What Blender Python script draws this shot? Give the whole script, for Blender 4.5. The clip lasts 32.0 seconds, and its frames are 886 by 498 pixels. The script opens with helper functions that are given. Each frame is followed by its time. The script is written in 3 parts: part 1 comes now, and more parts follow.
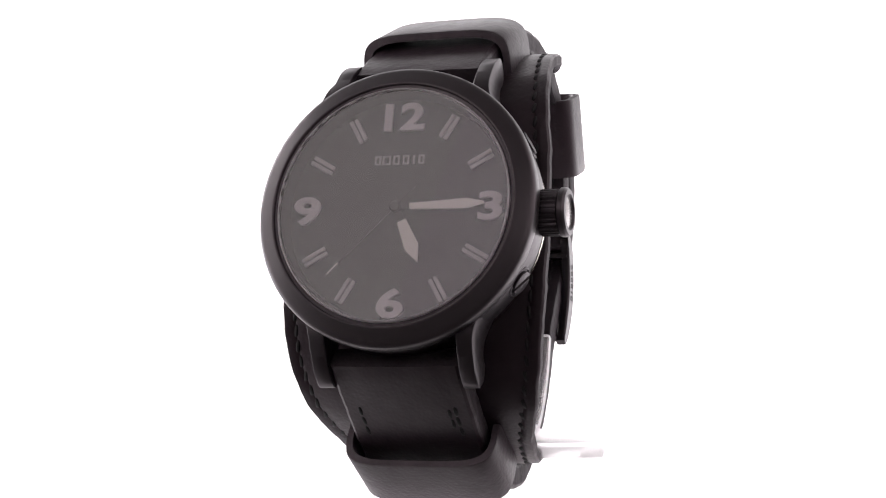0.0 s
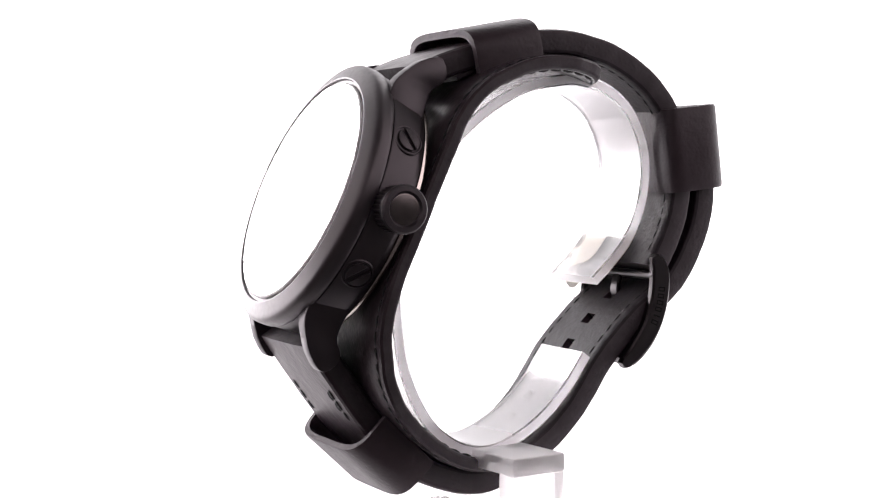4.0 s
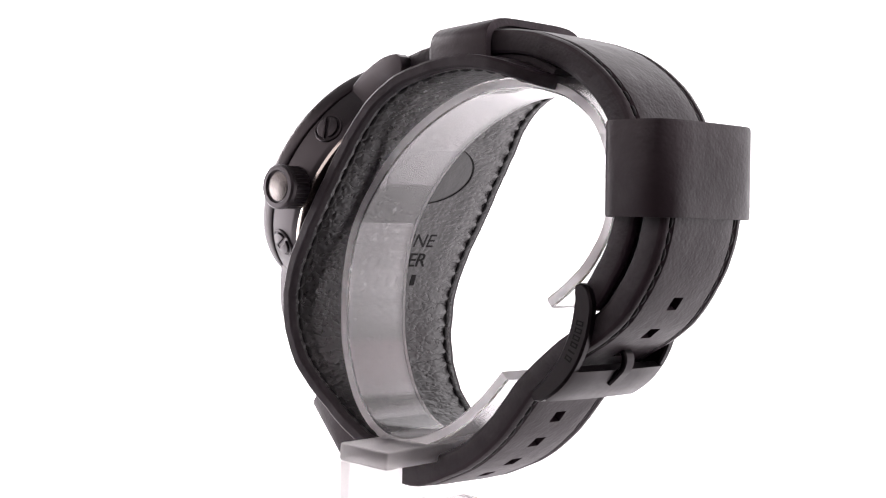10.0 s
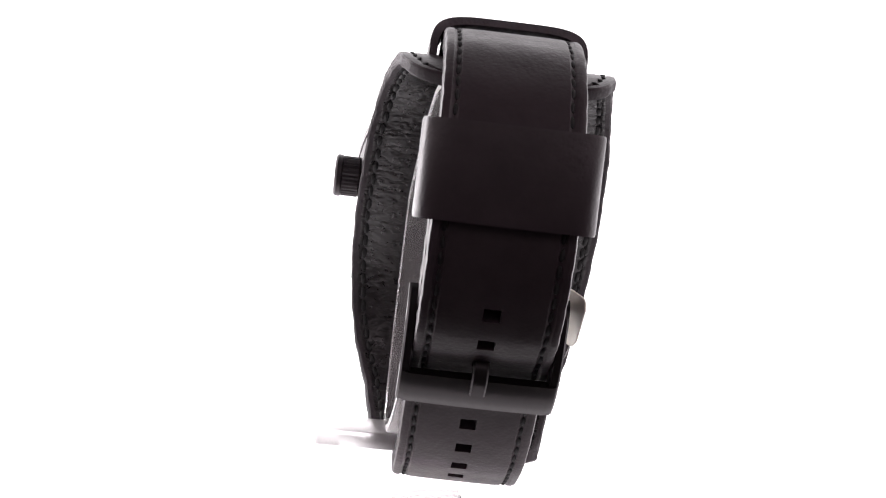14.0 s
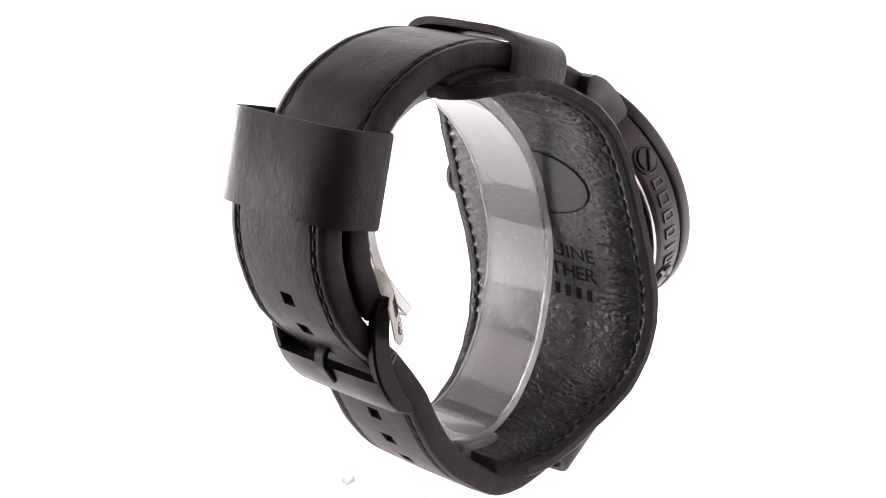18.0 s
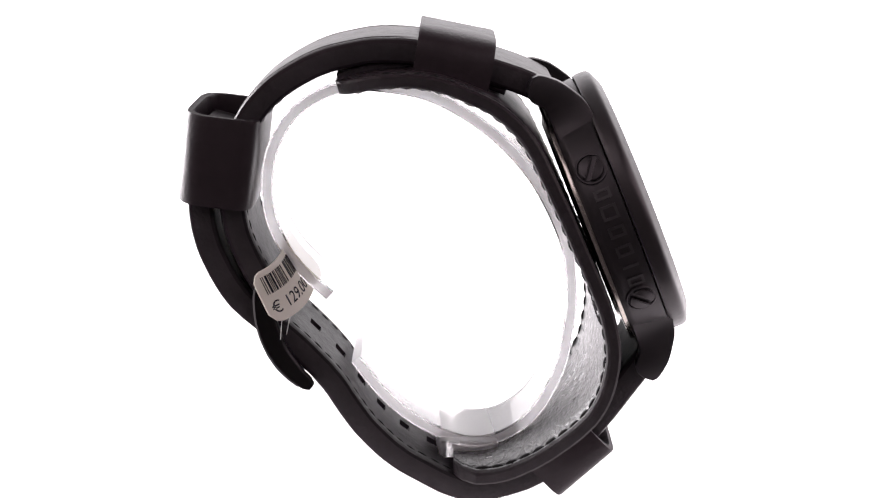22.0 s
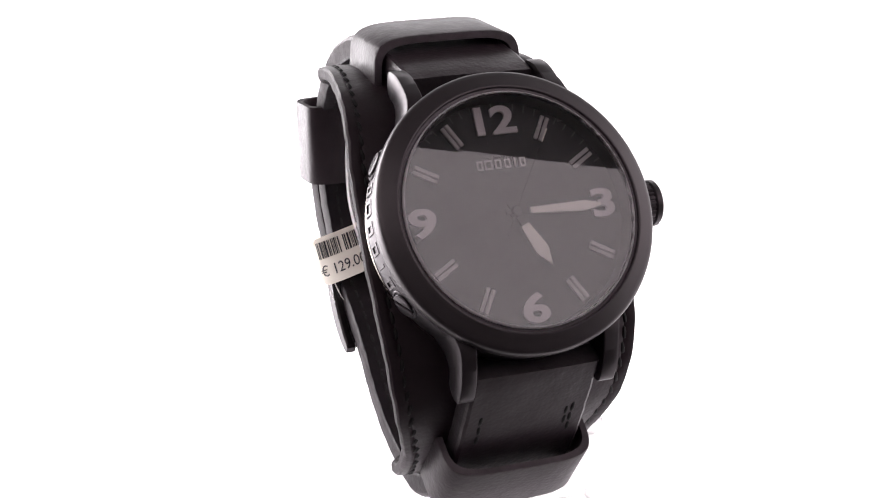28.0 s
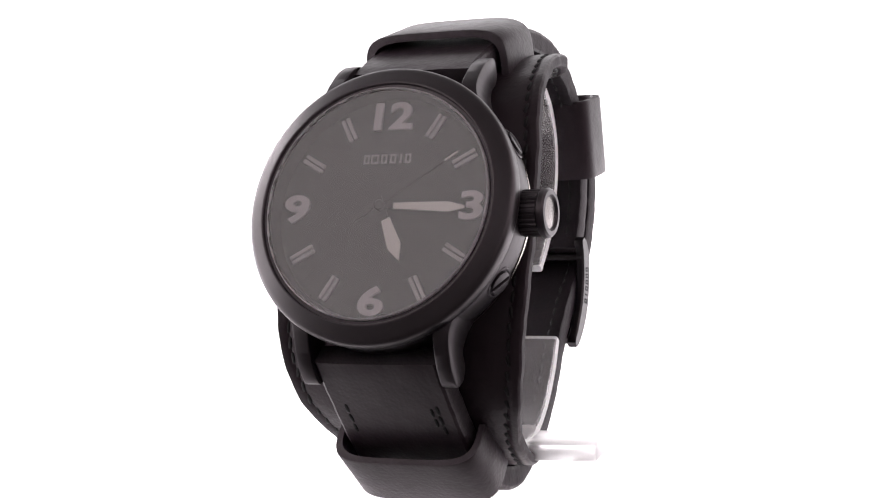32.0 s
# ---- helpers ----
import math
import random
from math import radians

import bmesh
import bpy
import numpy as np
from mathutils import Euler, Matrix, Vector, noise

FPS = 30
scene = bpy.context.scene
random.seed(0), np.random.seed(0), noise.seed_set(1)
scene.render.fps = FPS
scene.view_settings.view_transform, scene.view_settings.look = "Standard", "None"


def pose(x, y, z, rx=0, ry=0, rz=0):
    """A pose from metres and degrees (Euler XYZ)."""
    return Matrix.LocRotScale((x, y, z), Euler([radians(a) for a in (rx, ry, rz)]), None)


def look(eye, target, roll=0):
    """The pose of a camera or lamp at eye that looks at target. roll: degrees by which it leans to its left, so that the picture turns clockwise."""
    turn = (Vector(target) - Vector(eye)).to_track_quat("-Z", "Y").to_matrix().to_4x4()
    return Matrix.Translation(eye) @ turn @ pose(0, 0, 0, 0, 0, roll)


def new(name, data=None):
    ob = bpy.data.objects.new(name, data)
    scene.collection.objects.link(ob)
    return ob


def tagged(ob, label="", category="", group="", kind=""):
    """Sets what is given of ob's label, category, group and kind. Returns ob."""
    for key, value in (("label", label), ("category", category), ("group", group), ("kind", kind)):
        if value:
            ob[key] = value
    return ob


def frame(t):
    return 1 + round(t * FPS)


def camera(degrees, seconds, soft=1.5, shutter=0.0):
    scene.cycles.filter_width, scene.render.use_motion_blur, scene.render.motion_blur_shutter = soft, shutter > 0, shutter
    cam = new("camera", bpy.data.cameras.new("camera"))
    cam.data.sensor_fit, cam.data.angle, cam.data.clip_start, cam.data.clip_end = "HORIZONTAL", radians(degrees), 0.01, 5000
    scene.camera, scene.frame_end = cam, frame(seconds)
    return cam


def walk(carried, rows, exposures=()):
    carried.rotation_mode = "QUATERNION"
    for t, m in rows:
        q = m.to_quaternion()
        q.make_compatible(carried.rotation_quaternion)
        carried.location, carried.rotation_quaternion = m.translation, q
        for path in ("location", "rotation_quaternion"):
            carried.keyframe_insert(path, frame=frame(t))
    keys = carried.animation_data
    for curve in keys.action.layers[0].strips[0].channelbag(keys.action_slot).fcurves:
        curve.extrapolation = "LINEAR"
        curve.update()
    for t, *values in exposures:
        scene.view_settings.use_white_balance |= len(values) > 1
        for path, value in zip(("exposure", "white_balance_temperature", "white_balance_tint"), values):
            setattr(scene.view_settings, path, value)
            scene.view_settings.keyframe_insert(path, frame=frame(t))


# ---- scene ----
# The camera stands still before a slowly turning display stand.
MM = 0.001
CAM_HEIGHT = 0.097
cam = camera(29.79, 32.0, soft=1.2)
VIEW = look((0, -0.32, CAM_HEIGHT), (-0.01409546 * 0.3, -0.32 + 0.99033288 * 0.3, CAM_HEIGHT - 0.13799314 * 0.3), 1.508)
walk(cam, [(0.0, VIEW), (32.0, VIEW)])

TURN_RATE = -11.427           # degrees per second
LEAN = pose(-0.00021, 0.00298, CAM_HEIGHT - 0.0423, -5.327, 0, 4.072)


def turn(t):
    return pose(0, 0, 0, 0, 0, TURN_RATE * (t - 6.0))


# ---- light: a box of lit white panels, dark round the lens ----
world = bpy.data.worlds.new("world")
scene.world = world
world.use_nodes = True
world.node_tree.nodes["Background"].inputs[0].default_value = (0.9, 0.93, 1.0, 1)
world.node_tree.nodes["Background"].inputs[1].default_value = 0.02
scene.view_settings.exposure = 0.0


def glow(name, strength, colour=(1.0, 0.955, 0.985)):
    m = bpy.data.materials.new(name)
    m.use_nodes = True
    nt = m.node_tree
    nt.nodes.clear()
    out = nt.nodes.new("ShaderNodeOutputMaterial")
    em = nt.nodes.new("ShaderNodeEmission")
    em.inputs[0].default_value = (*colour, 1)
    em.inputs[1].default_value = strength
    nt.links.new(em.outputs[0], out.inputs[0])
    return m


def fading(name, axis, start, low, end, high, colour=(1.0, 0.955, 0.985), tail=None):
    """A softbox whose brightness changes evenly along one axis of the room, between two places in metres; past them it may sink to a share of its full strength."""
    m = glow(name, high, colour)
    nt = m.node_tree
    em = next(n for n in nt.nodes if n.type == "EMISSION")
    split = nt.nodes.new("ShaderNodeSeparateXYZ")
    nt.links.new(nt.nodes.new("ShaderNodeTexCoord").outputs["Object"], split.inputs[0])
    fit = nt.nodes.new("ShaderNodeMapRange")
    fit.interpolation_type = "SMOOTHSTEP"
    for k, v in zip((1, 2, 3, 4), (start, end, low, high)):
        fit.inputs[k].default_value = v
    nt.links.new(split.outputs["XYZ".index(axis)], fit.inputs[0])
    level = fit.outputs[0]
    if tail:
        sink = nt.nodes.new("ShaderNodeMapRange")
        sink.interpolation_type = "SMOOTHSTEP"
        for k, v in zip((1, 2, 3, 4), (tail[0], tail[1], 1.0, tail[2])):
            sink.inputs[k].default_value = v
        nt.links.new(split.outputs["XYZ".index(axis)], sink.inputs[0])
        both = nt.nodes.new("ShaderNodeMath")
        both.operation = "MULTIPLY"
        nt.links.new(level, both.inputs[0])
        nt.links.new(sink.outputs[0], both.inputs[1])
        level = both.outputs[0]
    nt.links.new(level, em.inputs[1])
    return m


def panel(name, corners, material, label, category, depth=0.004):
    """A flat sheet through the corners, in metres, with a little thickness behind it."""
    bm = bmesh.new()
    vs = [bm.verts.new(c) for c in corners]
    f = bm.faces.new(vs)
    bm.normal_update()
    n = f.normal.copy()
    back = bmesh.ops.extrude_face_region(bm, geom=[f])
    bmesh.ops.translate(bm, verts=[v for v in back["geom"] if isinstance(v, bmesh.types.BMVert)], vec=-n * depth)
    bmesh.ops.recalc_face_normals(bm, faces=bm.faces)
    me = bpy.data.meshes.new(name)
    bm.to_mesh(me)
    bm.free()
    me.materials.append(material)
    return tagged(new(name, me), label, category, kind="structure")


PANEL_BACK = glow("lit_back", 2.1)
PANEL_KEY = fading("softbox_key", "Y", 0.265, 2.6, 0.37, 15.0)
PANEL_LEFT = fading("softbox_left", "Y", 0.12, 1.35, 0.285, 2.6, (1.0, 0.885, 0.90))
PANEL_SIDE = fading("softbox_side", "Y", 0.19, 1.4, 0.28, 2.95, tail=(0.36, 0.60, 0.68))
PANEL_FILL = fading("fill_low", "Z", 0.02, 10.0, 0.132, 1.5)
PANEL_FILL_WEAK = fading("fill_low_weak", "Z", 0.02, 1.6, 0.132, 1.0)
PANEL_FRONT = glow("softbox_front", 1.35, (1.0, 0.86, 0.91))
PANEL_FRONT_RIGHT = glow("softbox_front_right", 1.7, (1.0, 0.86, 0.91))
PANEL_TOP = glow("fill_top", 0.4)

# ---- materials ----


def shader(name, colour, rough, metallic=0.0, spec=0.5):
    m = bpy.data.materials.new(name)
    m.use_nodes = True
    nt = m.node_tree
    b = nt.nodes["Principled BSDF"]
    b.inputs["Base Color"].default_value = (*colour, 1)
    b.inputs["Roughness"].default_value = rough
    b.inputs["Metallic"].default_value = metallic
    b.inputs["Specular IOR Level"].default_value = spec
    return m, nt, b


def coords(nt, kind="Object"):
    return nt.nodes.new("ShaderNodeTexCoord").outputs[kind]


def noise_tex(nt, vec, scale, detail=4.0, rough=0.6):
    n = nt.nodes.new("ShaderNodeTexNoise")
    n.inputs["Scale"].default_value = scale
    n.inputs["Detail"].default_value = detail
    n.inputs["Roughness"].default_value = rough
    nt.links.new(vec, n.inputs["Vector"])
    return n.outputs["Fac"]


def ramp(nt, fac, stops):
    r = nt.nodes.new("ShaderNodeValToRGB")
    while len(r.color_ramp.elements) < len(stops):
        r.color_ramp.elements.new(0.5)
    for e, (p, c) in zip(r.color_ramp.elements, stops):
        e.position = p
        e.color = (*c, 1) if isinstance(c, tuple) else (c, c, c, 1)
    nt.links.new(fac, r.inputs[0])
    return r.outputs[0]


def bump(nt, b, height, strength, distance, before=None):
    n = nt.nodes.new("ShaderNodeBump")
    n.inputs["Strength"].default_value = strength
    n.inputs["Distance"].default_value = distance
    nt.links.new(height, n.inputs["Height"])
    if before:
        nt.links.new(before, n.inputs["Normal"])
    nt.links.new(n.outputs[0], b.inputs["Normal"])
    return n.outputs[0]


def leather(name, dark, light, rough_low, rough_high, grain=2600.0, spec=0.5, pebble=0.0, relief=0.35):
    """Leather: blotchy dye, fine pores and, where asked, a pebbled grain."""
    m, nt, b = shader(name, dark, rough_low, spec=spec)
    v = coords(nt)
    big = noise_tex(nt, v, 120.0, 5.0)
    fine = noise_tex(nt, v, grain, 3.0)
    nt.links.new(ramp(nt, big, [(0.3, dark), (0.75, light)]), b.inputs["Base Color"])
    nt.links.new(ramp(nt, noise_tex(nt, v, 420.0, 6.0, 0.7), [(0.15, rough_low), (0.85, rough_high)]), b.inputs["Roughness"])
    first = bump(nt, b, fine, relief, 0.00008)
    if pebble:
        cells = nt.nodes.new("ShaderNodeTexVoronoi")
        cells.feature = "SMOOTH_F1"
        cells.inputs["Scale"].default_value = 1500.0
        nt.links.new(v, cells.inputs["Vector"])
        second = bump(nt, b, cells.outputs["Distance"], pebble, 0.00012, first)
        bump(nt, b, noise_tex(nt, v, 95.0, 4.0, 0.5), 0.5, 0.0007, second)
    return m


def lining(name, dark, light, rough_low, rough_high, spec):
    """Soft lining leather: pebbled grain and creases across the cuff, strong towards both ends, pressed flat in the middle."""
    m, nt, b = shader(name, dark, rough_low, spec=spec)
    v = coords(nt)
    nt.links.new(ramp(nt, noise_tex(nt, v, 160.0, 6.0, 0.65), [(0.3, dark), (0.72, light)]), b.inputs["Base Color"])
    nt.links.new(ramp(nt, noise_tex(nt, v, 600.0, 5.0, 0.65), [(0.3, rough_low), (0.7, rough_high)]), b.inputs["Roughness"])
    wn = nt.nodes.new("ShaderNodeTexNoise")
    wn.inputs["Scale"].default_value = 260.0
    wn.inputs["Detail"].default_value = 4.0
    nt.links.new(v, wn.inputs["Vector"])
    warp = nt.nodes.new("ShaderNodeMixRGB")
    warp.inputs[0].default_value = 0.0016
    nt.links.new(v, warp.inputs[1])
    nt.links.new(wn.outputs["Color"], warp.inputs[2])
    squeeze = nt.nodes.new("ShaderNodeMapping")
    squeeze.inputs["Scale"].default_value = (1.0, 0.6, 1.0)
    nt.links.new(warp.outputs[0], squeeze.inputs["Vector"])
    cells = nt.nodes.new("ShaderNodeTexVoronoi")
    cells.feature = "SMOOTH_F1"
    cells.inputs["Scale"].default_value = 1050.0
    cells.inputs["Smoothness"].default_value = 0.35
    nt.links.new(squeeze.outputs[0], cells.inputs["Vector"])
    dome = ramp(nt, cells.outputs["Distance"], [(0.05, 1.0), (0.65, 0.0)])
    folds = nt.nodes.new("ShaderNodeMapping")
    folds.inputs["Scale"].default_value = (1.0, 0.30, 1.0)
    nt.links.new(warp.outputs[0], folds.inputs["Vector"])
    less = nt.nodes.new("ShaderNodeMath")
    less.operation = "SUBTRACT"
    less.inputs[1].default_value = 0.5
    nt.links.new(noise_tex(nt, folds.outputs[0], 620.0, 2.0, 0.5), less.inputs[0])
    ridge = nt.nodes.new("ShaderNodeMath")
    ridge.operation = "ABSOLUTE"
    nt.links.new(less.outputs[0], ridge.inputs[0])
    crease = ramp(nt, ridge.outputs[0], [(0.0, 0.0), (0.025, 0.7), (0.09, 1.0)])
    split = nt.nodes.new("ShaderNodeSeparateXYZ")
    nt.links.new(v, split.inputs[0])
    fit = nt.nodes.new("ShaderNodeMapRange")
    for k, q in zip((1, 2, 3, 4), (-0.045, 0.035, 0.0, 1.0)):
        fit.inputs[k].default_value = q
    nt.links.new(split.outputs[2], fit.inputs[0])
    middle = ramp(nt, fit.outputs[0], [(0.34, 1.0), (0.44, 0.28), (0.66, 0.25), (0.78, 1.0)])
    across = nt.nodes.new("ShaderNodeMath")
    across.operation = "ABSOLUTE"
    nt.links.new(split.outputs[1], across.inputs[0])
    rim = nt.nodes.new("ShaderNodeMapRange")
    for k, q in zip((1, 2, 3, 4), (0.010, 0.017, 0.0, 0.75)):
        rim.inputs[k].default_value = q
    nt.links.new(across.outputs[0], rim.inputs[0])
    most = nt.nodes.new("ShaderNodeMath")
    most.operation = "MAXIMUM"
    nt.links.new(middle, most.inputs[0])
    nt.links.new(rim.outputs[0], most.inputs[1])
    where = most.outputs[0]

    def scaled(h):
        deep = nt.nodes.new("ShaderNodeMath")
        deep.operation = "MULTIPLY"
        nt.links.new(where, deep.inputs[0])
        nt.links.new(h, deep.inputs[1])
        return deep.outputs[0]
    one = bump(nt, b, noise_tex(nt, v, 2600.0, 2.0, 0.5), 0.25, 0.00006)
    two = bump(nt, b, dome, 0.42, 0.00022, one)
    three = bump(nt, b, scaled(crease), 0.5, 0.0002, two)
    bump(nt, b, scaled(noise_tex(nt, folds.outputs[0], 260.0, 2.0, 0.5)), 0.4, 0.0012, three)
    return m


def metal(name, colour, rough, metallic=1.0, spread=0.08):
    m, nt, b = shader(name, colour, rough, metallic)
    v = coords(nt)
    n = noise_tex(nt, v, 900.0, 4.0)
    nt.links.new(ramp(nt, n, [(0.25, rough - spread), (0.8, rough + spread)]), b.inputs["Roughness"])
    bump(nt, b, noise_tex(nt, v, 5200.0, 2.0), 0.06, 0.00002)
    return m


def clear(name, ior, tint=(1, 1, 1), rough=0.0, through_share=1.0, smear=0.0):
    """Clear plastic or glass; smear spreads its gloss in cloudy patches."""
    m, nt, b = shader(name, tint, rough)
    if smear:
        nt.links.new(ramp(nt, noise_tex(nt, coords(nt), 130.0, 4.0, 0.6), [(0.35, rough - smear), (0.7, rough + smear)]), b.inputs["Roughness"])
    b.inputs["Transmission Weight"].default_value = through_share
    b.inputs["IOR"].default_value = ior
    return m


LEATHER = leather("black_leather", (0.0270, 0.0196, 0.0230), (0.0380, 0.0280, 0.0325), 0.31, 0.45, 3600.0, 0.20, 0.36, 0.25)
SMOOTH_LEATHER = leather("smooth_leather", (0.0280, 0.0204, 0.0240), (0.0380, 0.0282, 0.0328), 0.31, 0.44, 3600.0, 0.22, 0.30, 0.22)
LEATHER_EDGE = leather("leather_edge", (0.030, 0.0250, 0.0278), (0.046, 0.0385, 0.0430), 0.58, 0.80, 1900.0, 0.25, 0.6, 0.8)
CUT_EDGE = leather("raw_cut_edge", (0.060, 0.0510, 0.0560), (0.105, 0.0900, 0.0980), 0.6, 0.8, 1900.0, 0.25, 0.6, 0.8)
UNDERSIDE = leather("strap_underside", (0.013, 0.0098, 0.0120), (0.022, 0.0168, 0.0205), 0.4, 0.55, 3000.0, 0.2, 0.35)
LINING = lining("grained_lining", (0.0055, 0.0043, 0.0047), (0.012, 0.0094, 0.0104), 0.24, 0.38, 0.56)
# Dark colour stands in for shade in pressed letters; also the buckle's dark marks.
STAMP_DARK = leather("stamp_shade_and_mark", (0.0022, 0.0019, 0.0020), (0.0032, 0.0027, 0.0030), 0.55, 0.70, 3200.0, 0.12)
PRESSED = leather("pressed_leather", (0.006, 0.0051, 0.0056), (0.011, 0.0094, 0.0104), 0.30, 0.42, 2600.0, 0.6, 0.15, 0.2)
THREAD, _, _ = shader("black_thread", (0.003, 0.0026, 0.003), 0.7)
BLACK_STEEL = metal("black_plated_steel", (0.062, 0.0555, 0.059), 0.40, 0.78, 0.05)
CROWN_DISC = metal("polished_crown_disc", (0.15, 0.135, 0.13), 0.24, 0.9, 0.04)
BEZEL_STEEL = metal("satin_black_bezel", (0.064, 0.057, 0.060), 0.38, 0.65)
BUCKLE_STEEL = metal("dark_buckle_steel", (0.032, 0.0285, 0.030), 0.34, 0.9, 0.05)
GREY_STEEL = metal("worn_grey_steel", (0.10, 0.092, 0.096), 0.42, 0.85)
BRIGHT_STEEL = metal("bare_steel", (0.62, 0.57, 0.52), 0.22, 1.0, 0.05)
DIAL, _nt, _b = shader("matt_black_dial", (0.007, 0.0064, 0.0064), 0.6)
_nt.links.new(ramp(_nt, noise_tex(_nt, coords(_nt), 700.0), [(0.3, (0.0062, 0.0056, 0.0057)), (0.7, (0.0078, 0.0071, 0.0071))]), _b.inputs["Base Color"])
GREY_PRINT, _, _ = shader("grey_print", (0.49, 0.455, 0.46), 0.6)
MARKER_GREY, _, _ = shader("grey_marker", (0.39, 0.365, 0.365), 0.5)
MARK_GREY, _, _ = shader("dim_grey_mark", (0.40, 0.375, 0.375), 0.5)
REHAUT = metal("dark_satin_ring", (0.05, 0.046, 0.047), 0.35, 0.6)
DIM_PRINT, _, _ = shader("dim_print", (0.055, 0.052, 0.052), 0.6)
LUME, _, _ = shader("hand_paint", (0.68, 0.64, 0.59), 0.5)
CRYSTAL = clear("mineral_crystal", 1.52)
GROUND_EDGE = clear("ground_glass_edge", 1.45, (0.8, 0.77, 0.78), 0.3, 0.5)
ACRYLIC = clear("clear_acrylic", 1.6, (0.97, 0.955, 0.96), 0.17, 0.93, 0.06)
ACRYLIC_EDGE = clear("sawn_acrylic_edge", 1.18, (0.98, 0.97, 0.975), 0.6, 0.5)
FROSTED = clear("frosted_acrylic", 1.25, (0.975, 0.962, 0.962), 0.34, 0.88)
FOOT_CLEAR = clear("glossy_acrylic_foot", 1.49, (0.90, 0.88, 0.87), 0.06, 0.8)
PAPER, _, _ = shader("cream_paper", (0.92, 0.87, 0.77), 0.5)
INK, _, _ = shader("printed_ink", (0.02, 0.02, 0.022), 0.6)
THREAD_CLEAR, _, _ = shader("nylon_thread", (0.86, 0.84, 0.82), 0.3)
DARK_CLOTH = leather("dark_front_wall", (0.050, 0.043, 0.046), (0.066, 0.057, 0.061), 0.8, 0.95, 900.0)

# Added glow stands in for uneven light on the table, strongest at left.
PANEL_FLOOR, _nt, _b = shader("glowing_white_table", (0.86, 0.84, 0.855), 0.55)
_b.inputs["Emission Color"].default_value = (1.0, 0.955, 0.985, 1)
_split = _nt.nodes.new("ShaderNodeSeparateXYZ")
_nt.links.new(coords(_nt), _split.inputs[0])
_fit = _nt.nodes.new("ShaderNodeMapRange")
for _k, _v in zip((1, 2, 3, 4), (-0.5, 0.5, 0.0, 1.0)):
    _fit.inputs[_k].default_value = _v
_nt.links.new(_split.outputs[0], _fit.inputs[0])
_glow_across = _nt.nodes.new("ShaderNodeMath")
_glow_across.operation = "MULTIPLY"
_glow_across.inputs[1].default_value = 4.8
_nt.links.new(ramp(_nt, _fit.outputs[0], [(0.27, 1.0), (0.43, 0.22), (0.53, 0.26), (0.84, 0.48)]), _glow_across.inputs[0])
# The added glow weakens towards the front so the strap stays dark.
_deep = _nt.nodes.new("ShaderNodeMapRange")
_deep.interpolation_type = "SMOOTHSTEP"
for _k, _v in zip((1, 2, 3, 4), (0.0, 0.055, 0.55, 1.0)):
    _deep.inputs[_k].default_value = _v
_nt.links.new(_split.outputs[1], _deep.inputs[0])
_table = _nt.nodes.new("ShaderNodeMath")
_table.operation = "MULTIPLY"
_nt.links.new(_glow_across.outputs[0], _table.inputs[0])
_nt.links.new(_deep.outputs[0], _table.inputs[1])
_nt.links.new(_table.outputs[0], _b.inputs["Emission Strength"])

# ---- the lit box ----
# Unseen dark ground; the table stops short so the strap's underside stays dark.
panel("ground", [(-0.9, -0.62, -0.008), (0.9, -0.62, -0.008), (0.9, 0.72, -0.008), (-0.9, 0.72, -0.008)], DARK_CLOTH, "dark ground added unseen before and under the white table", "ground")
panel("floor", [(-0.9, -0.036, 0), (0.9, -0.036, 0), (0.9, 0.72, 0), (-0.9, 0.72, 0)], PANEL_FLOOR, "white shooting table top without a visible edge, given an added uneven glow", "table top")
panel("wall_back", [(0.9, 0.72, 0), (0.9, 0.72, 0.85), (-0.9, 0.72, 0.85), (-0.9, 0.72, 0)][::-1], PANEL_BACK, "plain white lit backdrop behind the stand", "backdrop")
panel("wall_key", [(-0.6, 0.28, 0.004), (-0.6, 0.28, 0.45), (-0.6, 0.715, 0.45), (-0.6, 0.715, 0.004)], PANEL_KEY, "bright white softbox panel beside the backdrop", "light panel")
panel("wall_side", [(0.6, 0.20, 0.004), (0.6, 0.715, 0.004), (0.6, 0.715, 0.45), (0.6, 0.20, 0.45)], PANEL_SIDE, "white softbox panel beside the backdrop", "light panel")
# Two unseen low panels added to brighten the leather and lining from the sides.
panel("wall_fill", [(-0.598, -0.03, 0.006), (-0.598, -0.03, 0.13), (-0.598, 0.276, 0.13), (-0.598, 0.276, 0.006)], PANEL_FILL, "unseen low white fill panel added beside the table", "light panel")
panel("wall_fill_weak", [(0.598, -0.16, 0.006), (0.598, 0.198, 0.006), (0.598, 0.198, 0.13), (0.598, -0.16, 0.13)], PANEL_FILL_WEAK, "unseen low white fill panel added beside the table", "light panel")
panel("wall_left", [(-0.6, -0.6, 0.24), (-0.6, -0.6, 0.82), (-0.6, 0.278, 0.45), (-0.6, 0.278, 0.131), (-0.6, -0.03, 0.131)], PANEL_LEFT, "white diffusing side wall of the light box", "light panel")
panel("wall_right", [(0.6, -0.6, 0.28), (0.6, -0.01, 0.131), (0.6, 0.198, 0.131), (0.6, 0.198, 0.84), (0.6, -0.14, 0.84), (0.6, -0.38, 0.53), (0.6, -0.6, 0.745)], PANEL_FRONT_RIGHT, "white diffusing side wall of the light box", "light panel")
panel("wall_front_left", [(-0.6, -0.602, 0.34), (-0.119, -0.602, 0.34), (-0.119, -0.602, 0.85), (-0.6, -0.602, 0.85)][::-1], PANEL_FRONT, "white diffusing front wall of the light box", "light panel")
